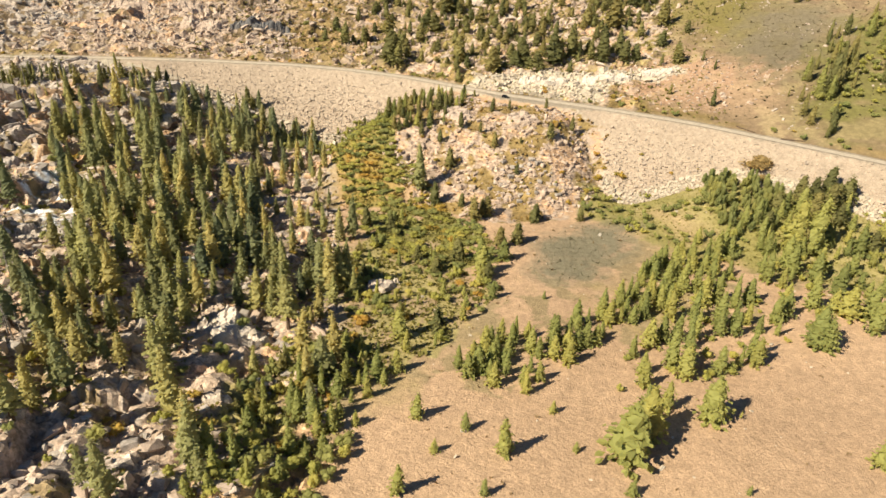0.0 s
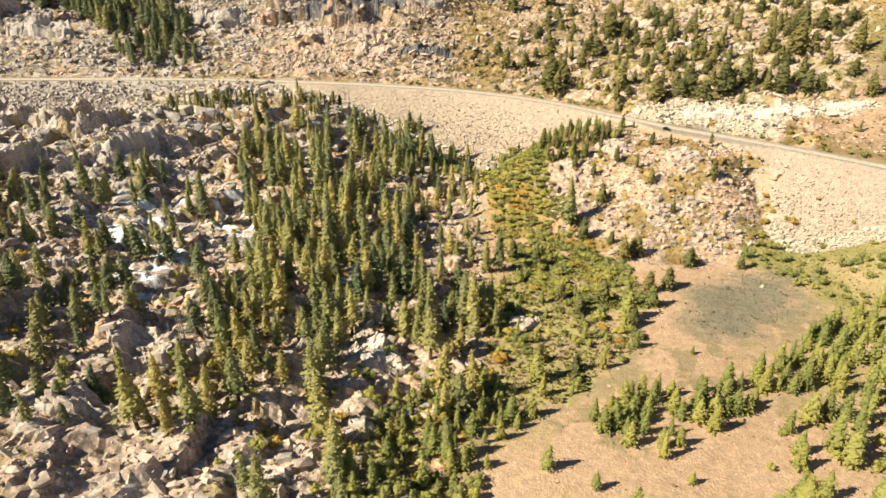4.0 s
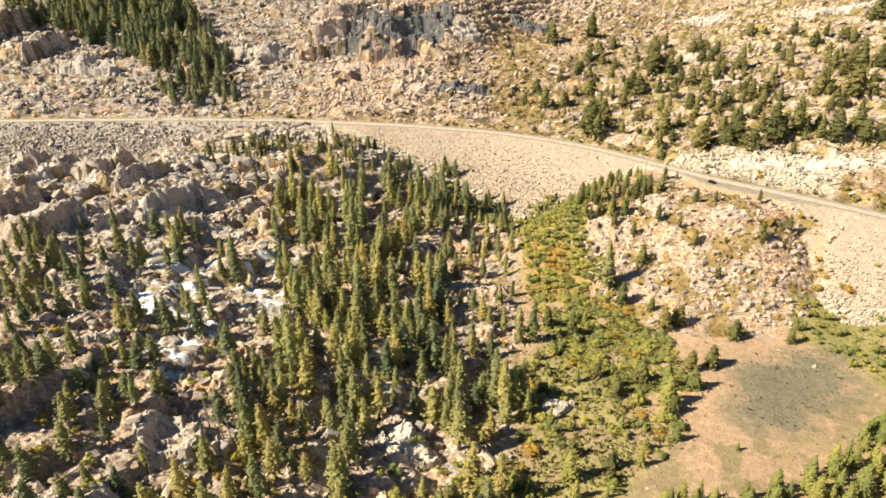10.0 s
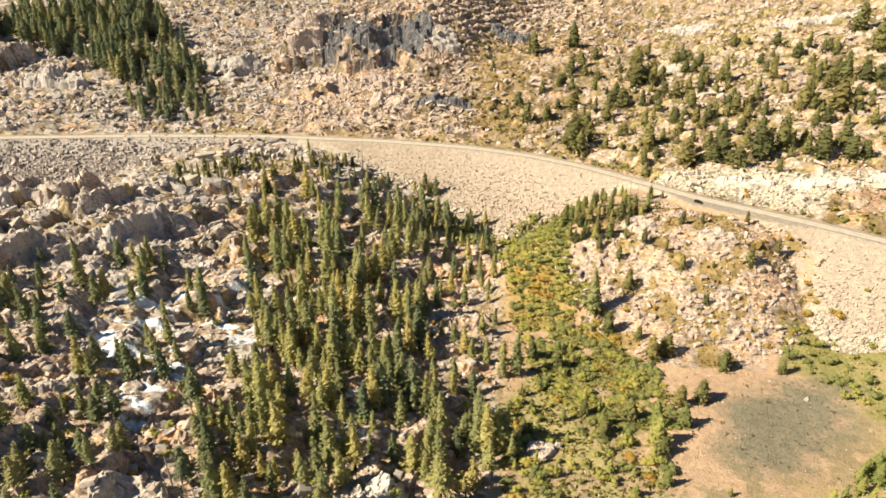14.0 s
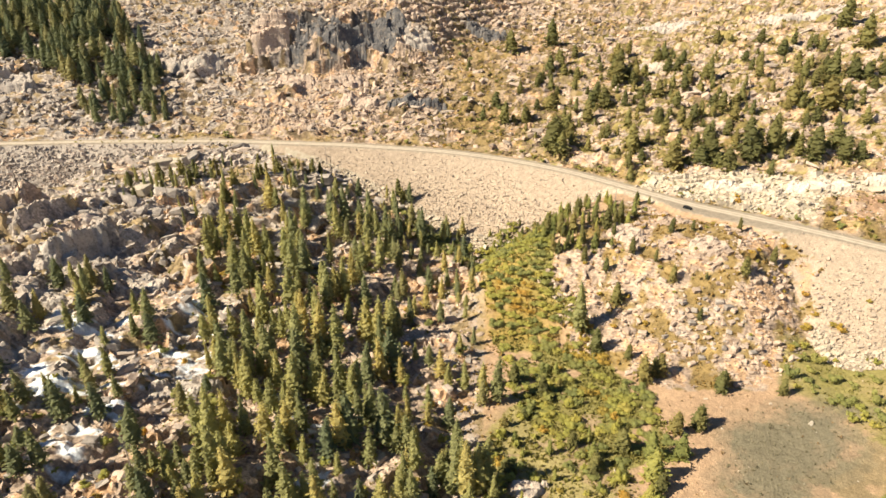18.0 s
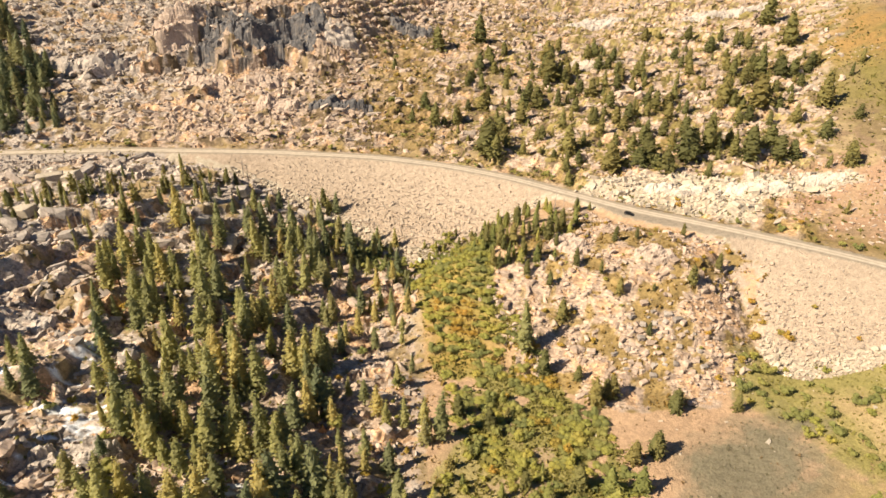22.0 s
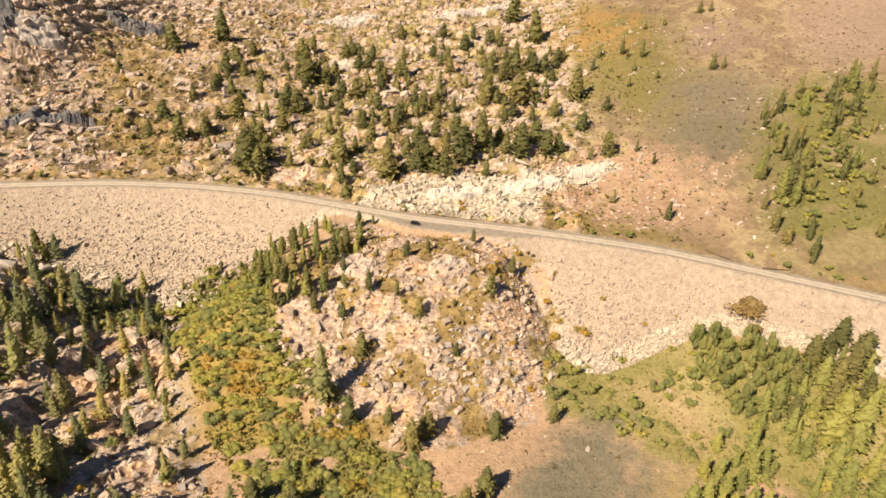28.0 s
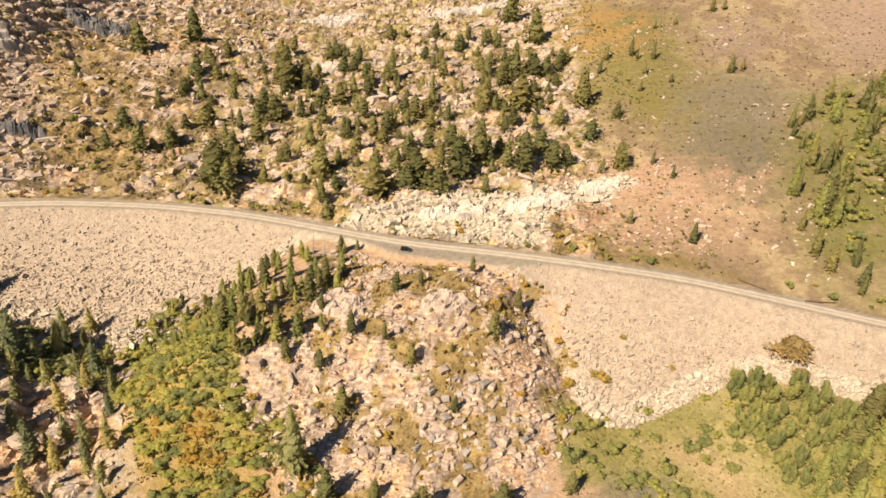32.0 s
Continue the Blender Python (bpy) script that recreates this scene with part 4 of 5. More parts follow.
MEADOW_TREES = ((79, -274, 22), (85, -262, 20), (106, -249, 18), (127, -213, 12), (119, -217, 4), (43, -282, 14), (30, -275, 7), (23, -287, 5), (14, -274, 10), (17, -305, 11),
                (40, -299, 6), (56, -259, 5), (64, -275, 4), (153, -259, 12), (116, -246, 3), (112, -280, 4), (80, -288, 6), (152, -194, 18), (100, -228, 14), (169, -117, 32),
                (161, -115, 27), (178, -178, 16), (155, -196, 14), (172, -167, 15), (47, -187, 4), (25, -157, 12), (18, -173, 15), (3, -164, 10), (-4, -233, 13), (-5, -173, 9))
for x, y, h in MEADOW_TREES:
    conifer(CREEKPINES, x, y, rng, h, "meadow_pine", "sunlit yellow-green pine standing alone on the dry meadow", "pines of the meadow", 1.35)
for x, y, h in ((4, -164, 12), (15, -162, 13), (21, -145, 12), (29, -136, 11), (9, -110, 12), (35, -107, 10), (-3, -177, 8), (21, -177, 9), (-34, -146, 10), (-48, -144, 12), (-14, -170, 8)):
    conifer(PINES + CREEKPINES[:2], x, y, rng, h, "brush_pine", "bushy green pine in the brush below the knoll", "pines of the brush", 1.25)
for x, y in scatter(CREEKLINE, 4.0, 85, 11):
    conifer(CREEKPINES, x, y, rng, rng.uniform(7, 13), "creek_pine", "dense green pine in the row along the creek", "pines of the creek", 1.1)
for x, y in scatter(CREEKGROUP, 6.0, 75, 12, patchy(30, 29, 0.3, 0.42)):
    conifer(CREEKPINES, x, y, rng, rng.uniform(8, 17), "creek_pine", "tall bright green pine in the grove by the creek", "pines of the creek", 1.05)

ASPENS = [(128, -56), (149, -70), (158, -84), (152, -110), (128, -104), (122, -80)]
for x, y in scatter(ASPENS, 4.4, 42, 31):
    bush(ASPEN_CLUMPS, x, y, rng, rng.uniform(0.75, 1.3), "aspen_clump", "tall green clump of young aspens below the east dam", "aspen clumps")
for x, y, h in ((169, -81, 15), (176, -78, 14), (184, -73, 16), (181, -88, 17), (174, -92, 14), (167, -101, 13), (172, -110, 15), (165, -117, 14), (186, -84, 15), (192, -78, 14), (156, -92, 12), (150, -106, 12)):
    conifer(PINES, x, y, rng, h, "dark_pine", "broad dark green pine at the foot of the east dam", "dark pines below the dam", 1.25)
for x, y in scatter([(150, -84), (192, -78), (200, -120), (143, -120)], 6.0, 25, 32):
    conifer(CREEKPINES + PINES[:1], x, y, rng, rng.uniform(8, 14), "creek_pine", "green pine below the east dam", "pines of the creek", 1.1)

for x, y in scatter([(-114, -22), (-100, -16), (-60, -30), (-45, -62), (-60, -72), (-90, -45)], 4.0, 50, 36):
    conifer(CREEKPINES + YOUNG, x, y, rng, rng.uniform(3.5, 8), "young_pine", "small green pine above the gully brush", "young pines")
for x, y in scatter(LOWBRUSH, 7.0, 42, 37):
    conifer(CREEKPINES + YOUNG, x, y, rng, rng.uniform(3.5, 9), "young_pine", "small green pine in the brush below the knoll", "young pines")
for x, y in scatter([(-43, -336), (-40, -309), (-36, -282), (-17, -242), (2, -247), (-3, -287), (-17, -325)], 4.4, 55, 38):
    conifer(CREEKPINES, x, y, rng, rng.uniform(5, 12), "edge_pine", "bright green pine at the edge of the meadow", "pines of the meadow edge", 1.1)
for x, y in scatter(GREENGULLY, 7, 40, 39):
    conifer(HILLPINES + CREEKPINES[:2], x, y, rng, rng.uniform(8, 16), "gully_pine", "green pine in the brushy hillside gully", "pines of the gully", 0.9)

# dead trees
SNAG_PLACES = ((-121, -298, 12), (-117, -291, 15), (-110, -292, 13), (-123, -284, 11), (-115, -286, 14), (-108, -286, 10), (-125, -290, 13), (-126, -316, 13), (-130, -310, 10), (-172, -226, 12), (-166, -224, 9), (-275, -124, 14), (-268, -118, 16), (-262, -112, 13), (-86, -300, 17), (-138, -267, 15), (-113, -293, 14), (-121, -292, 15), (-121, -317, 12), (-118, -296, 13), (-243, -12, 17), (-232, -33, 15), (-284, -100, 16),
               (-288, -92, 14), (-194, -299, 9), (-274, 16, 13), (-274, -85, 15), (-256, -59, 13), (-300, -105, 15), (-167, -285, 9), (-112, -234, 10), (-39, -9, 13), (-34, -12, 10))
for x, y, h in SNAG_PLACES:
    k = rng.randrange(2)
    plant("dead_tree", ((SNAGS[(0, 2)[k]], "trunk"),), x, y, h / (14, 11)[k], rng.uniform(0, 6.28), "bleached grey dead tree with bare broken branches", "dead tree", "dead trees")
for x, y, h in ((-341, -168, 16), (-230, -25, 15), (-180, -262, 12), (-168, -258, 13)):
    plant("burnt_tree", ((SNAGS[1], "trunk"),), x, y, h / 17, rng.uniform(0, 6.28), "thin charred black dead trunk", "dead tree", "burnt trees")

# ---- brush and shrubs ----
for x, y in scatter(KNOLL, 6, 45, 34, lambda x, y, r: y < float(road_y(x)) - 14):
    bush(RUST_BUSH + WILLOW_BUSH[2:], x, y, rng, rng.uniform(0.4, 0.9), "knoll_shrub", "low dry shrub between the knoll rocks", "knoll shrubs")
for x, y in scatter([(-230, -345), (-20, -330), (-20, -190), (-90, -120), (-150, -90), (-230, -120), (-190, -230)], 5, 230, 35, lambda x, y, r: x < float(gully_x(y))):
    if rng.random() < 0.3:
        bush(RUST_BUSH, x, y, rng, rng.uniform(0.6, 1.2), "slope_shrub", "golden shrub between boulders under the pines", "slope shrubs")
    else:
        bush(WILLOW_BUSH + GREEN_BUSH, x, y, rng, rng.uniform(0.5, 1.2), "slope_shrub", "green shrub between boulders under the pines", "slope shrubs")
BRUSHY = ("willow_shrub", "yellow-green leafy willow shrub", "willow shrubs")
for x, y in scatter([(-140, -5), (-60, 0), (60, -130), (55, -180), (0, -205), (-95, -170), (-140, -70)], 2.7, 330, 13, lambda x, y, r: bool(zone(GULLY, np.array([x]), np.array([y]), 5)[0]) and (y > -100 or r.random() < 0.35) and patchy(13, 27, 0.25, 0.45)(x, y, r)):
    gold = fbm(np.array([x]), np.array([y]), 16, 3, 97)[0] + (0.13 if inside(RUSTY, np.array([x]), np.array([y]))[0] else -0.05)
    if gold > 0.625 + rng.uniform(-0.05, 0.05):
        bush(RUST_BUSH, x, y, rng, rng.uniform(0.9, 1.5), "autumn_shrub", "golden-orange autumn shrub in the gully", "autumn shrubs", 0.45)
    elif rng.random() < 0.45:
        bush(GREEN_BUSH, x, y, rng, rng.uniform(0.85, 1.45), "gully_willow", "mid-green leafy willow in the gully", "gully willows", 0.45)
    else:
        bush(WILLOW_BUSH, x, y, rng, rng.uniform(0.95, 1.6), "gully_willow", "yellow-green leafy willow in the gully", "gully willows", 0.45)
for x, y in scatter(LOWBRUSH, 4.0, 115, 14, patchy(18, 43, 0.25, 0.46)):
    if rng.random() < 0.15:
        bush(RUST_BUSH, x, y, rng, rng.uniform(0.8, 1.4), "autumn_shrub", "orange autumn shrub below the knoll", "autumn shrubs")
    else:
        bush(WILLOW_BUSH + GREEN_BUSH, x, y, rng, rng.uniform(0.6, 1.3), "brush_willow", "yellow-green leafy willow in the brush below the knoll", "brush willows")
for x, y in scatter(WILLOWS, 3.8, 120, 16, patchy(24, 33, 0.2, 0.44)):
    bush(GREEN_BUSH + WILLOW_BUSH[:1], x, y, rng, rng.uniform(0.5, 1.2), *BRUSHY)
for x, y in scatter([(-34, -300), (-5, -288), (3, -300), (-8, -318), (-30, -325)], 4.0, 30, 17):
    bush(GREEN_BUSH + WILLOW_BUSH, x, y, rng, rng.uniform(0.8, 1.4), "edge_shrub", "bright green shrub at the edge of the meadow", "meadow edge shrubs")
for x, y in scatter([(-178, -26), (-122, -20), (-106, -34), (-112, -52), (-150, -50)], 3.2, 60, 47, lambda x, y, r: not on_dam(np.array([x]), np.array([y]))[0]):
    bush(GREEN_BUSH + WILLOW_BUSH[:1], x, y, rng, rng.uniform(0.7, 1.4), "foot_shrub", "dark green scrub at the foot of the dam", "scrub at the dam foot", 0.8)
for x, y in scatter(HILLSTRIP, 8, 30, 20):
    bush(GREEN_BUSH + RUST_BUSH, x, y, rng, rng.uniform(0.5, 1.1), "hill_shrub", "low olive shrub in the stony hillside chute", "hill shrubs")
for x, y in ((67, -30), (64, -40), (70, -48), (81, -54), (77, -52), (59, -60), (61, -72), (52, -86), (49, -42), (36, -38), (66, -55), (58, -79)):
    bush(RUST_BUSH, x, y, rng, rng.uniform(0.6, 1.2), "dam_shrub", "dry olive-brown shrub where the knoll meets the dam", "shrubs on the dam")
for x, y in scatter([(217, 92), (262, 128), (300, 124), (262, 60), (236, 0), (206, -22), (192, 10)], 4.6, 85, 18, patchy(22, 45, 0.2, 0.5)):
    bush(GREEN_BUSH + WILLOW_BUSH[:1], x, y, rng, rng.uniform(0.7, 1.3), "gully_shrub", "green leafy shrub in the hillside gully", "gully shrubs")
for x, y in scatter(CREEKGROUP + [], 5.5, 55, 19):
    bush(WILLOW_BUSH, x, y, rng, rng.uniform(0.7, 1.3), *BRUSHY)
BROWN = leaf_material("dry_brown_leaves", (0.44, 0.32, 0.14), (0.44, 0.32, 0.14), (0.44, 0.32, 0.14))
BIGBUSH = [bush_meshes(79, 4.6, 5.2, BROWN, 800, True)]
for x, y, k in ((150, -53, 1.6), (154, -61, 0.85)):
    bush(BIGBUSH, x, y, rng, k, "dam_bush", "large round brown bush on the dam face", "bushes on the dam")
for x, y, k in ((90, -40, 0.7), (108, -52, 0.6), (122, -50, 0.5)):
    bush(RUST_BUSH, x, y, rng, k, "dam_shrub", "dry brown round shrub growing on the riprap", "shrubs on the dam")
for k in range(60):
    x = rng.uniform(-430, 210)
    bush(RUST_BUSH if rng.random() < 0.35 else GREEN_BUSH, x, float(road_y(x)) + rng.uniform(8, 20), rng, rng.uniform(0.4, 0.9), "verge_shrub", "low dry shrub beside the gravel road", "verge shrubs")

# ---- stones ----
CUBE = np.array([(x, y, z) for z in (-1, 1) for y in (-1, 1) for x in (-1, 1)], float)
CUBE_FACES = np.array([(0, 2, 3, 1), (4, 5, 7, 6), (0, 1, 5, 4), (2, 6, 7, 3), (0, 4, 6, 2), (1, 3, 7, 5)])
CHUNK = np.concatenate([CUBE * 0.86, np.array([(0, 0, -1.1), (0, 0, 1.1), (0, -1.15, 0), (0, 1.15, 0), (-1.15, 0, 0), (1.15, 0, 0)], float)])
CHUNK_FACES = np.array([(f[k], f[(k + 1) % 4], 8 + n) for n, f in enumerate(CUBE_FACES) for k in range(4)])


def turned(r, n, tilt):
    """Random turns: free round z, tilted a little off it."""
    a, b_, c = STRIKE + r.normal(0, 0.55, n) + 1.571 * (r.uniform(size=n) < 0.25), r.normal(0, tilt, n), r.normal(0, tilt, n)
    ca, sa, cb, sb, cc, sc = np.cos(a), np.sin(a), np.cos(b_), np.sin(b_), np.cos(c), np.sin(c)
    m = np.empty((n, 3, 3))
    m[:, 0] = np.stack([ca * cb, ca * sb * sc - sa * cc, ca * sb * cc + sa * sc], -1)
    m[:, 1] = np.stack([sa * cb, sa * sb * sc + ca * cc, sa * sb * cc - ca * sc], -1)
    m[:, 2] = np.stack([-sb, cb * sc, cb * cc], -1)
    return m


def stones(name, x, y, size, mat, label, seed, flat=0.6, sink=0.25, tilt=0.35, chunky=False, long=1.0):
    """Loose angular stones, one joined mesh for a field that nobody could count."""
    r = np.random.RandomState(seed)
    n = len(x)
    size = np.minimum(size, 3.4 * np.median(size))
    base, tris = (CHUNK, CHUNK_FACES) if chunky else (CUBE, np.concatenate([CUBE_FACES[:, (0, 1, 2)], CUBE_FACES[:, (0, 2, 3)]]))
    v = base[None] * (1 + r.uniform(-0.40, 0.14, (n, len(base), 3))) + r.normal(0, 0.06, (n, len(base), 3))
    v = v * np.stack([r.uniform(0.8, 1.7, n) * long, r.uniform(0.5, 0.95, n), r.uniform(0.5, 1.2, n) * flat], -1)[:, None] * size[:, None, None]
    v = np.einsum("nij,nkj->nki", turned(r, n, tilt), v)
    v = v + np.stack([x, y, surface(x, y) + size * flat * (0.5 - sink)], -1)[:, None]
    f = (tris[None] + len(base) * np.arange(n)[:, None, None]).reshape(-1, 3)
    return tagged(new(name, quick_mesh(name, v.reshape(-1, 3), f, mat)), label, "rocks", kind="stuff")


def field(lo, hi, gap, seed, keep):
    """Jittered places over a stretch of the plan, thinned by keep."""
    r = np.random.RandomState(seed)
    X, Y = np.meshgrid(np.arange(lo[0], hi[0], gap), np.arange(lo[1], hi[1], gap))
    x, y = X.ravel() + r.uniform(-0.5, 0.5, X.size) * gap, Y.ravel() + r.uniform(-0.5, 0.5, X.size) * gap
    k = keep(x, y, r)
    return x[k], y[k], r


def build_stones():
    for name, lo, hi, seed in (("riprap_west", (-640, -215), (-318, 0), 1), ("riprap_middle", (-260, -60), (-50, 30), 2), ("riprap_east", (55, -130), (250, 0), 3)):
        x, y, r = field(lo, hi, 1.15, seed, lambda x, y, r: on_dam(x, y) & (r.uniform(size=x.size) < 0.22 + 0.7 * np.clip((road_y(x) - y) / 34, 0, 1)))
        depth = np.clip((road_y(x) - y) / 45, 0, 1)
        size = (0.22 + 0.24 * depth + 0.38 * (seed == 1)) * np.exp(r.normal(0, 0.4, len(x)))
        stones(name, x, y, size, GREYROCK if seed == 1 else RIPRAP, "tumbled granite riprap blocks on the dam face", seed, 0.7, 0.15, 0.5)
    def toe(x, y, r):
        return on_dam(x, y) & (-np.maximum(road_y(x) - y - 4.5, 0) / 1.45 < natural(x, y) + 5.0) & (r.uniform(size=x.size) < 0.8)
    for name, lo, hi, seed in (("riprap_toe_middle", (-260, -60), (-50, 30), 14), ("riprap_toe_east", (55, -130), (250, 0), 15)):
        x, y, r = field(lo, hi, 1.3, seed, toe)
        stones(name, x, y, 0.62 * np.exp(r.normal(0, 0.4, len(x))), PALE, "pale larger granite blocks at the foot of the dam", seed, 0.7, 0.0, 0.5)
    # the slope behind the road
    def hill(x, y, r):
        s = y - road_y(x)
        d = np.clip(5 * (fbm(x, y, 26, 4, 55) - 0.36), 0.12, 1) * np.clip(5 * (fbm(x, y, 8, 3, 56) - 0.38), 0.08, 1) * np.clip(6 * (0.60 - fbm(x, y, 5, 3, 47)) + step(0, 60, -170 - x), 0.1, 1) * ~inside(PALECUT, x, y)
        d = np.clip(np.maximum(d, 0.14 * step(0, 60, -140 - x)) * (1 + 0.8 * step(0, 60, -140 - x)), 0, 1)
        d = d * (1 - step(75, 105, x - 0.1 * s)) * step(10, 20, s) * (1 - 0.7 * inside(HILLSTRIP, x, y))
        return r.uniform(size=x.size) < d
    for name, gap, mean, seed in (("hillside_stones", 2.6, 0.55, 5), ("hillside_boulders", 4.6, 1.05, 6), ("hillside_bedrock", 7.0, 1.6, 16)):
        x, y, r = field((-760, -120), (170, 400), gap, seed, hill)
        k = x + 60 * (fbm(x, y, 40, 3, 67) - 0.5) < -390
        stones("ridge_" + name[9:], x[k], y[k], np.minimum(mean * np.exp(r.normal(0, 0.6, k.sum())), 2.6), GREYROCK, "grey granite blocks on the ridge behind the dam", seed + 40, 0.8, 0.2, 0.4, gap > 4)
        x, y = x[~k], y[~k]
        stones(name, x, y, np.minimum(mean * np.exp(r.normal(0, 0.6, len(x))), 2.6), PINKROCK if gap < 6 else GRANITE, "pinkish granite blocks strewn over the hillside", seed, 0.85 if gap < 6 else 0.6, 0.2, 0.5 if gap < 6 else 0.25, gap > 4, 1.0 if gap < 6 else 1.5)
    def knoll(x, y, r):
        return inside(KNOLL, x, y) & (y - road_y(x) < -12) & (r.uniform(size=x.size) < 0.15 + 0.75 * (fbm(x, y, 15, 4, 57) > 0.45)) & ((fbm(x, y, 9, 4, 37) < 0.54) | (r.uniform(size=x.size) < 0.25))
    x, y, r = field((-65, -120), (85, 5), 1.55, 7, knoll)
    stones("knoll_stones", x, y, 0.42 * np.exp(r.normal(0, 0.7, len(x))), PINKROCK, "broken granite blocks on the knoll", 7, 0.8, 0.3, 0.4, True)
    def west(x, y, r):
        d = np.clip(4.5 * (fbm(x + 0.4 * y, (y - 0.3 * x) * 1.8, 30, 4, 59) - 0.46), 0.10, 0.5)
        return (gully_x(y) - x > -2) & (y - road_y(x) < -8) & ~on_dam(x, y) & (r.uniform(size=x.size) < d) & ~((drifts(x, y) > 0.55) & (inside(SNOW[0], x, y) | inside(SNOW[1], x, y) | inside(SNOW[2], x, y)))
    for name, gap, mean, seed in (("slope_stones", 2.4, 0.5, 8), ("slope_boulders", 4.6, 0.95, 9), ("slope_bedrock", 6.6, 1.3, 17)):
        x, y, r = field((-520, -370), (-10, 0), gap, seed, west)
        if name != "slope_stones":
            k = (x + 25 * (fbm(x, y, 30, 3, 66) - 0.5) > -165) | (y + 40 * (fbm(x, y, 30, 3, 66) - 0.5) < -245)
            stones("wood_" + name[6:], x[k], y[k], np.minimum(mean * np.exp(r.normal(0, 0.6, k.sum())), 2.4), PINKROCK, "pale granite blocks between the pines", seed + 40, 0.75, 0.2, 0.35, True)
            x, y = x[~k], y[~k]
        stones(name, x, y, mean * np.exp(r.normal(0, 0.6, len(x))), GREYROCK, "grey granite blocks on the wooded slope", seed, 0.8 if gap < 5 else 0.75, 0.2, 0.4 if gap < 5 else 0.25, gap > 4, 1.0 if gap < 5 else 1.4)
    x, y, r = field((-40, 5), (125, 65), 1.9, 10, lambda x, y, r: inside(PALECUT, x, y) & (r.uniform(size=x.size) < 0.8))
    stones("cut_stones", x, y, 0.75 * np.exp(r.normal(0, 0.45, len(x))), PALE, "pale freshly broken rock above the road", 10, 0.75)
    x, y, r = field((-20, -330), (260, -60), 9, 11, lambda x, y, r: (r.uniform(size=x.size) < 0.35) & (gully_x(y) - x < -20))
    stones("meadow_stones", x, y, 0.30 * np.exp(r.normal(0, 0.5, len(x))), PALE, "small pale stones scattered on the meadow", 11, 0.5)
    x, y, r = field((72, -15), (210, 80), 2.2, 13, lambda x, y, r: (y - road_y(x) > 12) & inside([(74, 17), (84, 62), (115, 78), (170, 60), (205, 75), (165, 22), (152, -4), (100, 2)], x, y) & (r.uniform(size=x.size) < 1.3 * (fbm(x + y, (y - x) * 2.6, 20, 4, 87) - 0.25)))
    stones("slope_rubble", x, y, 0.5 * np.exp(r.normal(0, 0.45, len(x))), PINKROCK, "pinkish rubble on the slope above the road", 13, 0.6)
    x, y, r = field((90, -20), (380, 300), 4.5, 12, lambda x, y, r: (y - road_y(x) > 12) & (r.uniform(size=x.size) < 0.9 * (fbm(x, y, 22, 4, 61) > 0.58)))
    stones("east_stones", x, y, 0.45 * np.exp(r.normal(0, 0.5, len(x))), GRANITE, "tan stones on the dry grass slope", 12, 0.55)


build_stones()


def block_mesh(seed):
    """A boulder with flat broken faces and chipped corners."""
    bm = bmesh.new()
    r = np.random.RandomState(seed)
    pts = [p * (1 + r.uniform(-0.3, 0.1, 3)) for p in CUBE for _ in range(2)]
    pts += [np.array((r.uniform(-0.9, 0.9), r.choice((-1, 1)) * r.uniform(0.9, 1.12), r.uniform(-0.8, 0.8))) for _ in range(4)]
    pts += [np.array((r.uniform(-0.7, 0.7), r.uniform(-0.7, 0.7), r.uniform(1.0, 1.2))) for _ in range(3)]
    for p in pts:
        bm.verts.new(Vector(p) * 0.8)
    bmesh.ops.convex_hull(bm, input=bm.verts[:])
    bmesh.ops.delete(bm, geom=[v for v in bm.verts if not v.link_faces], context="VERTS")
    bmesh.ops.bevel(bm, geom=bm.edges[:], offset=0.05, segments=1, affect="EDGES")
    me = bpy.data.meshes.new("block")
    bm.to_mesh(me)
    bm.free()
    return me


def bedrock_material(name, dark, light, warm):
    """Weathered bedrock: streaks and patches of grey, pale and rusty stone along its joints."""
    m, nt, b = material(name, 0.9)
    c = ramp(nt, noise_node(nt, 0.22, 6, 0.72), (0.32, dark), (0.52, light), (0.70, warm))
    c = mix(nt, "MULTIPLY", 0.8, c, ramp(nt, noise_node(nt, 0.9, 5, 0.75), (0.36, (0.55, 0.52, 0.51)), (0.47, grey(1.0)), (0.7, grey(1.15))))
    c = mix(nt, "MULTIPLY", 0.5, c, ramp(nt, noise_node(nt, 4.0, 3, 0.7), (0.35, grey(0.65)), (0.65, grey(1.15))))
    nt.links.new(c, b.inputs["Base Color"])
    relief(nt, b, noise_node(nt, 1.4, 6, 0.7), 0.9, 0.4)
    return m


BEDROCK = {GRANITE: bedrock_material("granite_bedrock", (0.38, 0.32, 0.275), (0.54, 0.46, 0.39), (0.58, 0.47, 0.385)), PINKROCK: bedrock_material("pink_bedrock", (0.38, 0.295, 0.235), (0.54, 0.43, 0.355), (0.57, 0.435, 0.345)),
           GREYROCK: bedrock_material("grey_bedrock", (0.30, 0.27, 0.245), (0.52, 0.46, 0.41), (0.57, 0.475, 0.40)), PALE: bedrock_material("pale_bedrock", (0.48, 0.42, 0.37), (0.66, 0.58, 0.50), (0.60, 0.49, 0.40)),
           # the DARKROCK bedrock also has varnish and shade in its colour
           DARKROCK: bedrock_material("stained_shaded_bedrock", (0.09, 0.09, 0.10), (0.17, 0.165, 0.168), (0.36, 0.30, 0.25))}
BLOCKS = {}
for _m in (GRANITE, PINKROCK, GREYROCK, DARKROCK, PALE):
    BLOCKS[_m] = [block_mesh(100 + k) for k in range(7)]
    for _b in BLOCKS[_m]:
        _b.materials.append(_m)


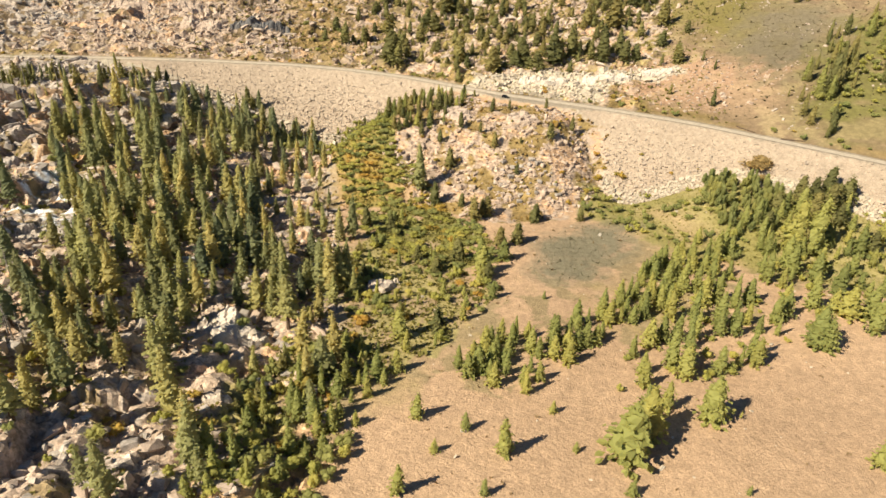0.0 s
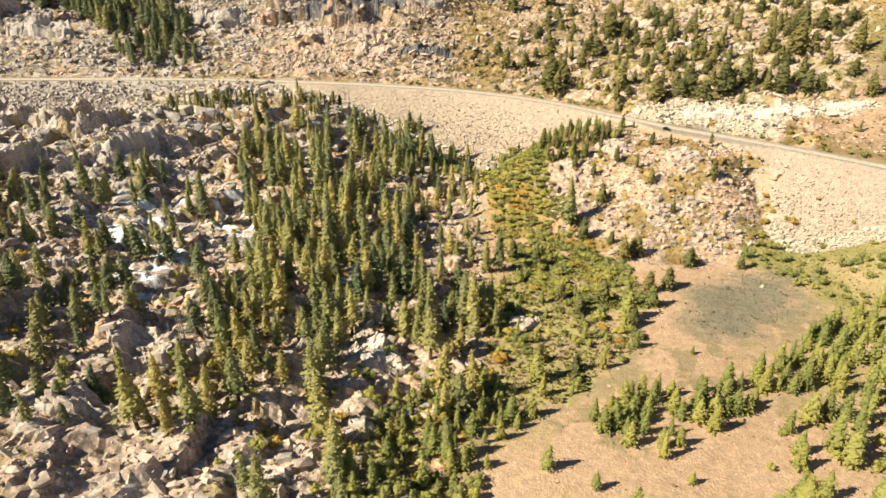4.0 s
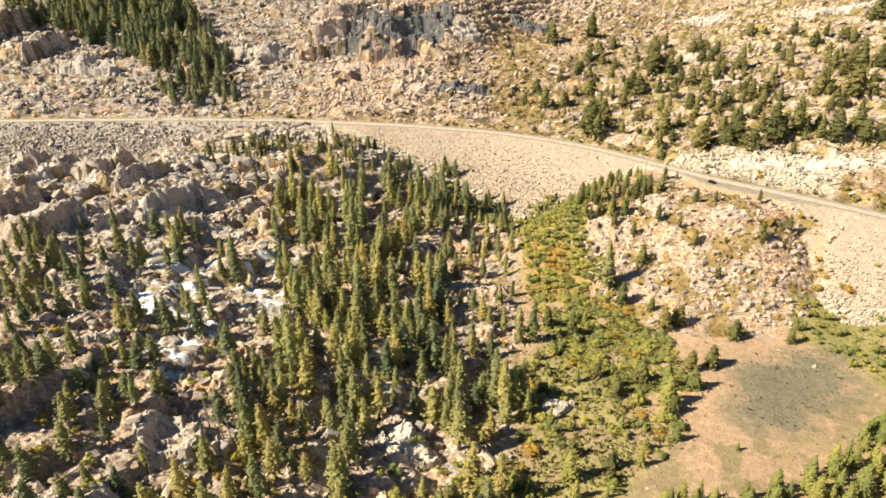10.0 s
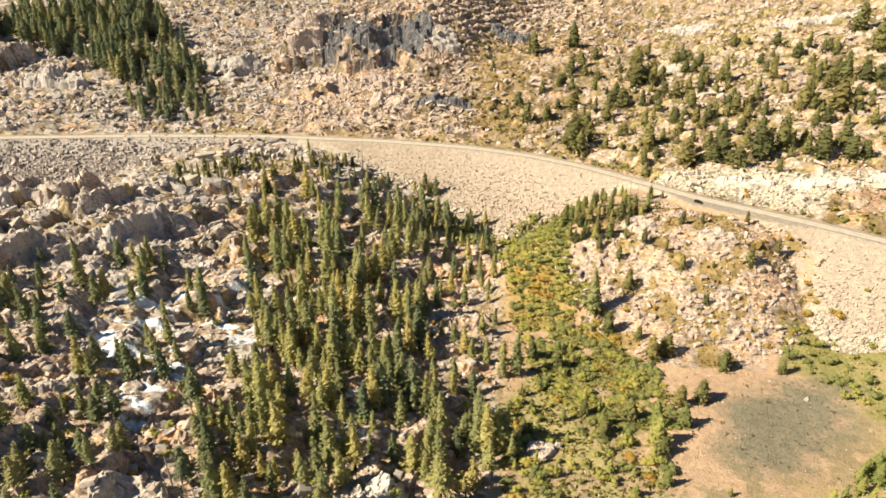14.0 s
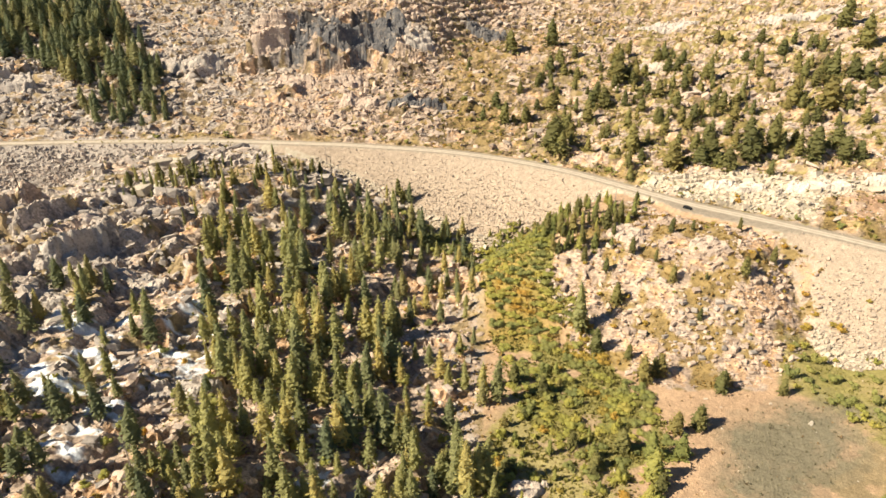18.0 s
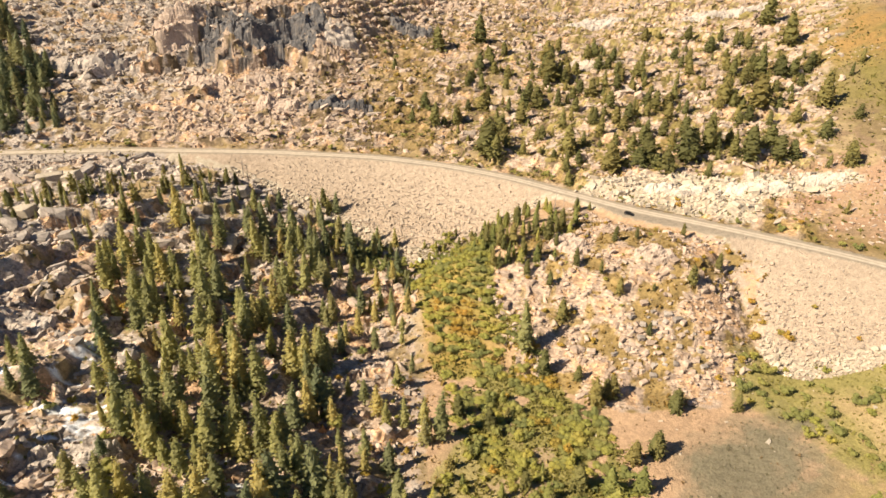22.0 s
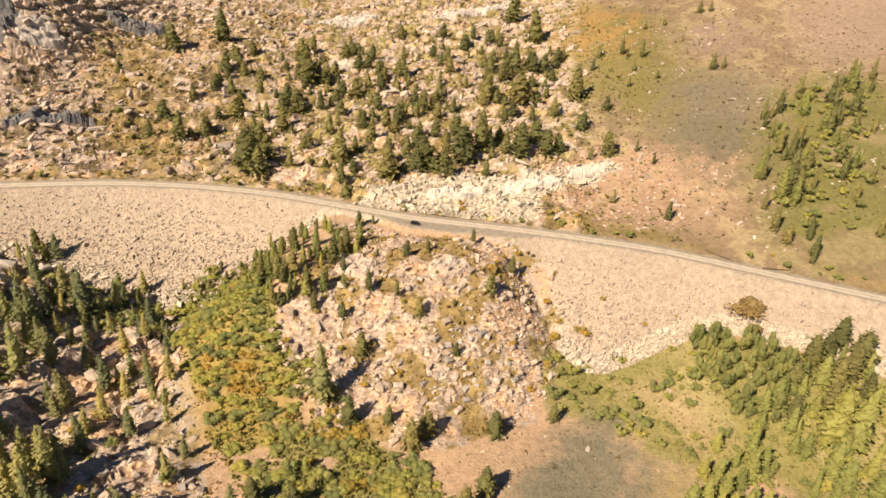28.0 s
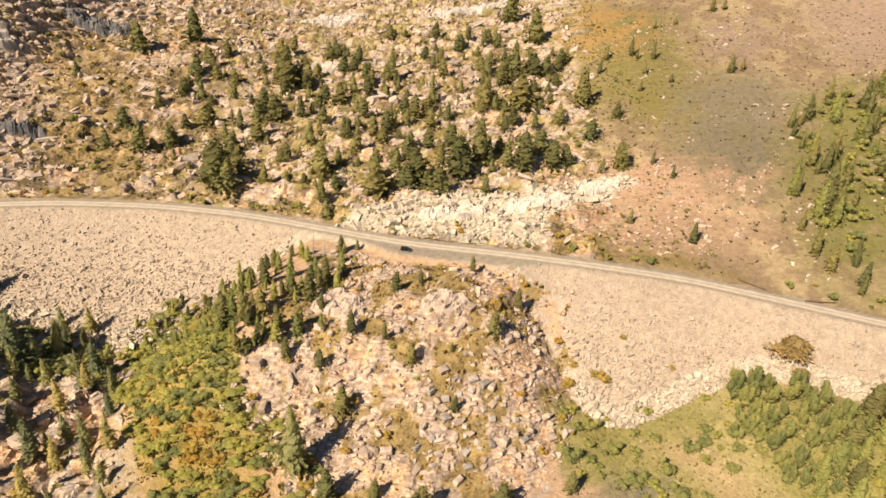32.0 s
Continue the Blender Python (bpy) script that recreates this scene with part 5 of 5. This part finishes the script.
def outcrop(x, y, long, wide, tall, turn, count, mat, label, seed, name="rock_outcrop", upright=False):
    """A bedrock outcrop split into fitted blocks, with a few loose ones on it."""
    r = random.Random(seed)
    z = float(surface(np.array([x]), np.array([y]))[0])
    ob = thing(name, label, "outcrop", "rock outcrops", Matrix.LocRotScale((x, y, z), Euler((0, 0, radians(turn))), None))
    c, s = math.cos(radians(turn)), math.sin(radians(turn))
    gap = max(0.55, (long * wide / 5000) ** 0.5)
    U, V = np.meshgrid(np.arange(-0.62 * long, 0.62 * long, gap), np.arange(-0.62 * wide, 0.62 * wide, gap))
    u, v = U.ravel(), V.ravel()
    wx, wy = x + u * c - v * s, y + u * s + v * c
    size = min(max(0.22 * wide, 1.8), 4.5)
    block, fall = cells(wx, wy, size * (1.1 if upright else 1.9), size * (0.8 if upright else 1.0), seed, STRIKE)
    chip, tilt = cells(wx, wy, size * 0.8, size * 0.5, seed + 30, STRIKE + 0.4)
    body = 1.12 - (2 * u / long) ** 2 - (2 * v / wide) ** 2 + 1.3 * (fbm(wx, wy, 0.5 * wide, 3, seed) - 0.5) + 0.35 * (block - 0.5)
    rise = np.clip(3.2 * body, -1.0, 1.0) * tall * (0.5 + 0.45 * block + 0.3 * fall) + np.clip(3 * body, 0, 1) * size * (0.13 * chip + 0.12 * tilt)
    top = surface(wx, wy) - z + np.where(body > 0, rise, -1.5)
    i = np.arange(len(u)).reshape(U.shape)
    faces = np.stack([i[:-1, :-1], i[:-1, 1:], i[1:, 1:], i[1:, :-1]], -1).reshape(-1, 4)
    faces = faces[(body[faces] > -0.12).any(1)]
    bed = new("bedrock", quick_mesh("bedrock", np.stack([u, v, top], -1), faces, BEDROCK[mat]))
    bed.parent = ob
    for k in range(count // 4):
        n = r.randrange(len(u))
        if body[n] > -0.1:
            o = new("block", BLOCKS[mat][r.randrange(7)])
            o.parent = ob
            w = size * r.uniform(0.2, 0.5)
            o.matrix_basis = Matrix.LocRotScale((u[n], v[n], top[n] + 0.2 * w), Euler((r.gauss(0, 0.25), r.gauss(0, 0.25), r.uniform(0, 6.28))), (w * r.uniform(1.0, 1.7), w * r.uniform(0.7, 1.1), w * r.uniform(0.5, 0.9)))


LIT, SHADED = "sunlit pale granite outcrop of cracked rounded blocks", "grey granite ledges with deep shaded cracks"
for n, row in enumerate((
        (-60, -253, 24, 15, 3.6, 30, 44, PALE, LIT), (-126, -304, 24, 18, 5, 20, 34, GRANITE, LIT), (-75, -283, 7, 5, 3.5, 0, 9, GRANITE, LIT),
        (-22, -199, 16, 9, 2.5, 45, 18, GRANITE, LIT),
        (-158, -227, 26, 8, 2.0, 40, 18, GREYROCK, LIT), (-290, -232, 40, 14, 1.6, 50, 40, GRANITE, SHADED), (-262, -194, 50, 14, 1.6, 25, 40, GREYROCK, SHADED),
        (-200, -291, 34, 8, 3.5, 48, 20, GRANITE, SHADED), (-360, -186, 70, 14, 5, 22, 36, GRANITE, LIT), (-180, -308, 26, 10, 3, 48, 22, GRANITE, LIT),
        (-125, -340, 40, 12, 4, 30, 30, GRANITE, SHADED), (-230, -260, 40, 10, 3, 45, 22, GRANITE, SHADED), (-45, -290, 10, 8, 3, 0, 12, GRANITE, LIT),
        (-330, -200, 26, 18, 2, 20, 9, GREYROCK, SHADED), (-310, -245, 26, 16, 2, 20, 9, GREYROCK, SHADED), (-272, -181, 24, 14, 2, 20, 9, GREYROCK, SHADED), (-228, -180, 18, 12, 2, 30, 7, GREYROCK, SHADED),
        (-362, -208, 24, 16, 2, 20, 8, GREYROCK, SHADED), (-252, -222, 22, 14, 2, 30, 8, GREYROCK, SHADED), (17, -42, 18, 10, 2.5, 10, 18, PINKROCK, LIT), (-25, -45, 22, 12, 3, -20, 16, PINKROCK, LIT))):
    outcrop(*row, 300 + n)
# DARKROCK colours these columns for dark varnish and painted-in shade
DARK = "dark weathered cliff of upright rock columns"
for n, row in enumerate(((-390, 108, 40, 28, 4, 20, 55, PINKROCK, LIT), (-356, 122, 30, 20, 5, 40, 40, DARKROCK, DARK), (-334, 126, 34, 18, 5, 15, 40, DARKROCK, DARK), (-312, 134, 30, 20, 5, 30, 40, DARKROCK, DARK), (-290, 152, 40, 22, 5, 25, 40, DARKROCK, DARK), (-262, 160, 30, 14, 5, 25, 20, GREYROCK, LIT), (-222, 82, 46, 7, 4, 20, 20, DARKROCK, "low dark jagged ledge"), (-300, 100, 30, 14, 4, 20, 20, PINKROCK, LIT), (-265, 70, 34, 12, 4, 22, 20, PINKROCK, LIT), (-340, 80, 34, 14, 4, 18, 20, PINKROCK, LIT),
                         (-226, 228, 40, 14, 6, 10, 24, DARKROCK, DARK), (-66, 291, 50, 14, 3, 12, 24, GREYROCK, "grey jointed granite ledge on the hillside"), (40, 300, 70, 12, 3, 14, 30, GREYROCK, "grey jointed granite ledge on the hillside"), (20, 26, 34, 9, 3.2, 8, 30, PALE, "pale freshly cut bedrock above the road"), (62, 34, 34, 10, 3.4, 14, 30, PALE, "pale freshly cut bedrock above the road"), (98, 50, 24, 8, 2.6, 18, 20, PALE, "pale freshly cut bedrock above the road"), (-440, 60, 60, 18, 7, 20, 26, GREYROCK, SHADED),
                         (-560, -40, 60, 18, 9, 25, 26, GREYROCK, SHADED), (-420, -8, 40, 8, 4, 25, 18, GRANITE, LIT), (-60, 210, 40, 12, 4, 0, 14, GRANITE, LIT))):
    outcrop(*row, 400 + n, upright=row[7] is DARKROCK)


def boulder(x, y, size, mat, label, group, r):
    z = float(surface(np.array([x]), np.array([y]))[0])
    ob = new("boulder", BLOCKS[mat][r.randrange(7)])
    ob.matrix_basis = Matrix.LocRotScale((x, y, z + 0.15 * size), Euler((r.gauss(0, 0.2), r.gauss(0, 0.2), STRIKE + r.gauss(0, 0.5))), (size * r.uniform(0.9, 1.6), size * r.uniform(0.7, 1.0), size * r.uniform(0.5, 0.9)))
    tagged(ob, label, "boulder", group)


_r = random.Random(55)
for x, y in scatter([(-200, -350), (-60, -340), (-25, -250), (-90, -190), (-220, -250)], 7, 130, 41, patchy(24, 59, 0.15, 0.48)):
    boulder(x, y, _r.uniform(1.0, 2.6), GREYROCK, "large angular grey granite boulder on the lower slope", "slope boulders", _r)
for x, y in scatter(KNOLL, 6, 42, 42, lambda x, y, r: y < float(road_y(x)) - 14):
    boulder(x, y, _r.uniform(0.9, 2.0), PINKROCK, "pale pinkish granite boulder on the knoll", "knoll boulders", _r)
for x, y in scatter([(4, -92), (30, -98), (46, -84), (38, -68), (14, -66)], 2.6, 60, 44):
    boulder(x, y, _r.uniform(0.7, 1.9), GREYROCK if _r.random() < 0.6 else PINKROCK, "grey granite boulder in the rubble of the knoll", "knoll boulders", _r)
for x, y, k in ((-330, -80, 6.5), (-320, -74, 5.5), (-338, -70, 5.0), (-312, -84, 4.0), (-322, -88, 3.5), (-297, -124, 5.5), (-304, -118, 3.0), (-289, -118, 2.6), (-345, -82, 3.0)):
    boulder(x, y, k, PALE, "huge white granite boulder below the dam crest", "white boulders", _r)
for x, y in scatter(PALECUT, 5, 40, 43):
    boulder(x, y, _r.uniform(0.8, 1.8), PALE, "pale broken boulder above the road", "roadside boulders", _r)


def stub_mesh(mat):
    """A short broken branch."""
    t = Soup()
    t.tube([(0, 0, 0), (0.03, 0, 0.6), (0.06, 0.03, 1.1)], [0.09, 0.06, 0.025], 5)
    return t.mesh("branch_stub", mat)


STUBS = {DEADWOOD: stub_mesh(DEADWOOD), BARK: stub_mesh(BARK)}


def fallen_log(x, y, long, turn, thick, mat, label):
    t = Soup()
    zs = [long * k / 5 for k in range(6)]
    t.tube([(0.05 * math.sin(3 * z), 0.05 * math.cos(2 * z), z) for z in zs], [thick * (1 - 0.1 * k) for k in range(6)], 8)
    me = t.mesh("fallen_log", mat)
    ob = new("fallen_log", me)
    dx, dy = math.cos(radians(turn)), math.sin(radians(turn))
    za, zb = (float(surface(np.array([x + q * dx]), np.array([y + q * dy]))[0]) + thick * 0.8 for q in (0, long))
    d = Vector((dx * long, dy * long, zb - za))
    ob.matrix_basis = Matrix.Translation((x, y, za)) @ d.to_track_quat("Z", "Y").to_matrix().to_4x4()
    tagged(ob, label, "log", "fallen logs")
    r = random.Random(int(x * 7 + y))
    for k in range(5):
        o = new("branch_stub", STUBS[mat])
        o.parent = ob
        o.matrix_basis = Matrix.LocRotScale((0, 0, r.uniform(0.2, 0.95) * long), Euler((r.uniform(0.7, 1.2), 0, r.uniform(0, 6.28))), (1, 1, r.uniform(0.5, 1.3)))


GREYLOG = "bleached grey fallen log lying among rocks"
fallen_log(-156, -325, 13, 5, 0.45, DEADWOOD, "thick pale broken log on the ground")
fallen_log(-140, -338, 11, 85, 0.35, DEADWOOD, GREYLOG)
for x, y, l, t in ((144, -18, 12, -38), (166, -33, 13, -5)):
    fallen_log(x, y, l, t, 0.4, BARK, "brown log laid along the road edge")
_r = random.Random(77)
for k in range(34):
    x, y = _r.uniform(-330, -80), _r.uniform(-330, -120)
    fallen_log(x, y, _r.uniform(5, 11), _r.uniform(-40, 70), _r.uniform(0.18, 0.3), DEADWOOD, GREYLOG)
for k in range(16):
    x = _r.uniform(-420, -150)
    fallen_log(x, float(road_y(x)) + _r.uniform(15, 90), _r.uniform(5, 12), _r.uniform(-20, 50), _r.uniform(0.15, 0.28), DEADWOOD, "bleached grey fallen log on the burnt hillside")


# ---- low growth ----
def tufts(name, x, y, size, mat, label, seed):
    """Low grass and brush, a few bent blades each, joined."""
    r = np.random.RandomState(seed)
    n, k = len(x), 4
    z = surface(x, y)
    a = r.uniform(0, 6.283, (n, k))
    w, h = size[:, None] * r.uniform(0.5, 0.9, (n, k)), size[:, None] * r.uniform(0.5, 1.0, (n, k))
    ox, oy = x[:, None] + r.normal(0, 0.35, (n, k)) * size[:, None], y[:, None] + r.normal(0, 0.35, (n, k)) * size[:, None]
    ca, sa = np.cos(a), np.sin(a)
    base = np.stack([ox, oy, np.broadcast_to(z[:, None], (n, k)) - 0.05], -1)
    side, lean = np.stack([ca * w, sa * w, 0 * w], -1), np.stack([-sa * w * 0.7, ca * w * 0.7, h], -1)
    v = np.stack([base - side * 0.6, base + side * 0.6, base + side * 0.5 + lean, base - side * 0.4 + lean * 0.9], 2).reshape(-1, 3)
    f = np.arange(len(v)).reshape(-1, 4)
    return tagged(new(name, quick_mesh(name, v, f, mat)), label, "brush", kind="stuff")


SAGELEAF = leaf_material("sage_leaves", (0.26, 0.235, 0.155), (0.26, 0.235, 0.155), (0.26, 0.235, 0.155), 0.22)
HILLSAGE = leaf_material("hill_sage_leaves", (0.20, 0.165, 0.095), (0.20, 0.165, 0.095), (0.20, 0.165, 0.095), 0.3)
DRYGRASS = leaf_material("dry_grass", (0.34, 0.245, 0.14), (0.34, 0.245, 0.14), (0.34, 0.245, 0.14), 0.22)
OLIVELEAF = leaf_material("olive_brush_leaves", (0.27, 0.245, 0.075), (0.27, 0.245, 0.075), (0.27, 0.245, 0.075), 0.22)
RUSTLEAF = leaf_material("rusty_brush_leaves", (0.36, 0.25, 0.09), (0.36, 0.25, 0.09), (0.36, 0.25, 0.09), 0.22)


def build_tufts():
    def spread(name, lo, hi, gap, seed, keep, size, mat, label):
        x, y, r = field(lo, hi, gap, seed, keep)
        tufts(name, x, y, size * np.exp(r.normal(0, 0.35, len(x))), mat, label, seed)

    spread("hillside_brush", (-260, -80), (140, 300), 3.4, 21, lambda x, y, r: (y - road_y(x) > 9) & (r.uniform(size=x.size) < 0.15 + 0.7 * (fbm(x, y, 5, 3, 47) > 0.50)), 0.95, OLIVELEAF, "low olive brush between hillside rocks")
    spread("knoll_brush", (-70, -110), (85, -8), 2.6, 22, lambda x, y, r: inside(KNOLL, x, y) & (r.uniform(size=x.size) < 0.15 + 0.75 * (fbm(x, y, 9, 4, 37) > 0.53)), 0.8, RUSTLEAF, "low rusty brush on the knoll")
    spread("gully_brush", (-130, -310), (40, -15), 1.5, 23, lambda x, y, r: (inside(GULLY, x, y) & ((y > -100) | (fbm(x, y, 9, 4, 37) > 0.47)) & ~(inside(RUSTY, x, y) & (fbm(x, y, 16, 3, 97) > 0.44))) | (inside(LOWBRUSH, x, y) & (r.uniform(size=x.size) < 0.6)), 0.85, OLIVELEAF, "dense low green brush along the gully")
    spread("gully_rust_brush", (-130, -200), (10, -15), 1.7, 24, lambda x, y, r: inside(GULLY, x, y) & (fbm(x, y, 16, 3, 97) > 0.44) & inside(RUSTY, x, y), 0.8, RUSTLEAF, "rusty autumn brush along the gully")
    spread("gully_edge_brush", (-150, -180), (0, -20), 2.2, 30, lambda x, y, r: (np.abs(gully_x(y) - x) < 13) & ~on_dam(x, y) & (r.uniform(size=x.size) < 0.15 + 0.6 * (fbm(x, y, 9, 4, 39) > 0.48)), 0.7, RUSTLEAF, "brown dry brush along the edge of the gully")
    spread("willow_brush", (50, -150), (260, -50), 1.9, 25, lambda x, y, r: inside(WILLOWS, x, y) & ~inside(SAGE, x, y) & (r.uniform(size=x.size) < 0.75), 0.5, OLIVELEAF, "low green brush below the east dam")
    spread("sagebrush", (30, -180), (95, -90), 1.8, 26, lambda x, y, r: inside(SAGE, x, y) & (r.uniform(size=x.size) < 0.5), 0.42, SAGELEAF, "grey-green sagebrush patch on the meadow")
    spread("hill_sagebrush", (110, -10), (330, 290), 3.2, 27, lambda x, y, r: (y - road_y(x) > 10) & (r.uniform(size=x.size) < 0.5), 0.6, HILLSAGE, "grey sagebrush on the dry slope")
    spread("meadow_grass", (-20, -340), (280, -90), 4.6, 28, lambda x, y, r: (gully_x(y) - x < -25) & (r.uniform(size=x.size) < 0.5 * (fbm(x, y, 20, 4, 63) > 0.45)), 0.45, DRYGRASS, "dry tan grass tufts on the meadow")
    spread("slope_brush", (-430, -360), (-10, -20), 3.6, 29, lambda x, y, r: (gully_x(y) - x > -2) & ~on_dam(x, y) & (r.uniform(size=x.size) < 0.1 + 0.6 * (fbm(x, y, 9, 4, 37) > 0.56)), 0.75, OLIVELEAF, "low brush between slope boulders")


build_tufts()


# ---- the parked car ----
def build_car():
    paint = plain_material("dark_car_paint", (0.02, 0.022, 0.026), 0.3)
    glass = plain_material("tinted_window", (0.015, 0.018, 0.02), 0.08)
    rubber = plain_material("tyre_rubber", (0.02, 0.02, 0.02), 0.9)
    steel = plain_material("wheel_alloy", (0.5, 0.5, 0.5), 0.35, 0.9)
    lamp = plain_material("lamp_glass", (0.7, 0.7, 0.68), 0.15)
    red = plain_material("tail_lamp_glass", (0.35, 0.02, 0.02), 0.2)
    trim = plain_material("bumper_plastic", (0.03, 0.03, 0.03), 0.7)
    car = thing("parked_car", "dark grey estate car parked on the gravel turnout", "car", at=Matrix.LocRotScale((0.5, -3.2, 0.02), Euler((0, 0, radians(-12))), None))

    def box(name, mat, parent, lo, hi, taper=0.0, bevel=0.06, label=""):
        bm = bmesh.new()
        bmesh.ops.create_cube(bm, size=1)
        for v in bm.verts:
            up = v.co.z > 0
            v.co = Vector([lo[i] + (v.co[i] + 0.5) * (hi[i] - lo[i]) for i in range(3)])
            if up and taper:
                mx = (lo[0] + hi[0]) / 2
                v.co.x = mx + (v.co.x - mx) * (1 - taper)
                v.co.y *= 1 - taper * 0.45
        if bevel:
            bmesh.ops.bevel(bm, geom=bm.edges[:], offset=bevel, segments=2, affect="EDGES")
        return part(name, bm, mat, parent, label)

    body = box("body", paint, car, (-2.35, -0.92, 0.32), (2.35, 0.92, 1.02), 0.02, 0.12)
    box("bonnet", paint, body, (1.05, -0.84, 0.98), (2.25, 0.84, 1.10), 0.06, 0.05)
    cabin = box("cabin", paint, car, (-2.2, -0.84, 1.0), (1.15, 0.84, 1.66), 0.17, 0.08)
    box("windscreen", glass, cabin, (0.86, -0.66, 1.08), (1.12, 0.66, 1.55), 0.0, 0.02)
    box("rear_window", glass, cabin, (-2.18, -0.64, 1.1), (-2.0, 0.64, 1.52), 0.0, 0.02)
    for y0, y1 in ((-0.83, -0.76), (0.76, 0.83)):
        for x0, x1 in ((-1.75, -0.95), (-0.85, 0.0), (0.08, 0.8)):
            box("side_window", glass, cabin, (x0, y0, 1.1), (x1, y1, 1.46), 0.0, 0.01)
        box("door_mirror", paint, body, (0.75, min(y0, y1) - 0.12 if y0 < 0 else 0.92, 1.02), (0.92, -0.8 if y0 < 0 else 1.05, 1.16), 0.0, 0.02)
    box("bumper", trim, body, (2.2, -0.86, 0.34), (2.44, 0.86, 0.62), 0.0, 0.06)
    box("bumper", trim, body, (-2.44, -0.86, 0.34), (-2.2, 0.86, 0.62), 0.0, 0.06)
    for y in (-0.66, 0.66):
        box("headlight", lamp, body, (2.22, y - 0.2, 0.72), (2.38, y + 0.2, 0.88), 0.0, 0.03)
        box("tail_light", red, body, (-2.38, y - 0.16, 0.74), (-2.26, y + 0.16, 0.98), 0.0, 0.02)
        box("roof_rail", trim, cabin, (-1.7, y - 0.03, 1.66), (0.5, y + 0.03, 1.72), 0.0, 0.01)
    for x in (-1.45, 1.5):
        for y in (-0.86, 0.86):
            w = new("wheel")
            w.parent = car
            w.location = (x, y, 0.34)
            for name, mat, rad, wid in (("tyre", rubber, 0.34, 0.24), ("rim", steel, 0.22, 0.26)):
                bm = bmesh.new()
                bmesh.ops.create_cone(bm, cap_ends=True, segments=24, radius1=rad, radius2=rad, depth=wid)
                bmesh.ops.rotate(bm, verts=bm.verts[:], matrix=Matrix.Rotation(radians(90), 3, "X"))
                bmesh.ops.bevel(bm, geom=[e for e in bm.edges if len(e.link_faces) == 2 and e.calc_face_angle() > 1], offset=0.03, segments=2, affect="EDGES")
                part(name, bm, mat, w)


build_car()
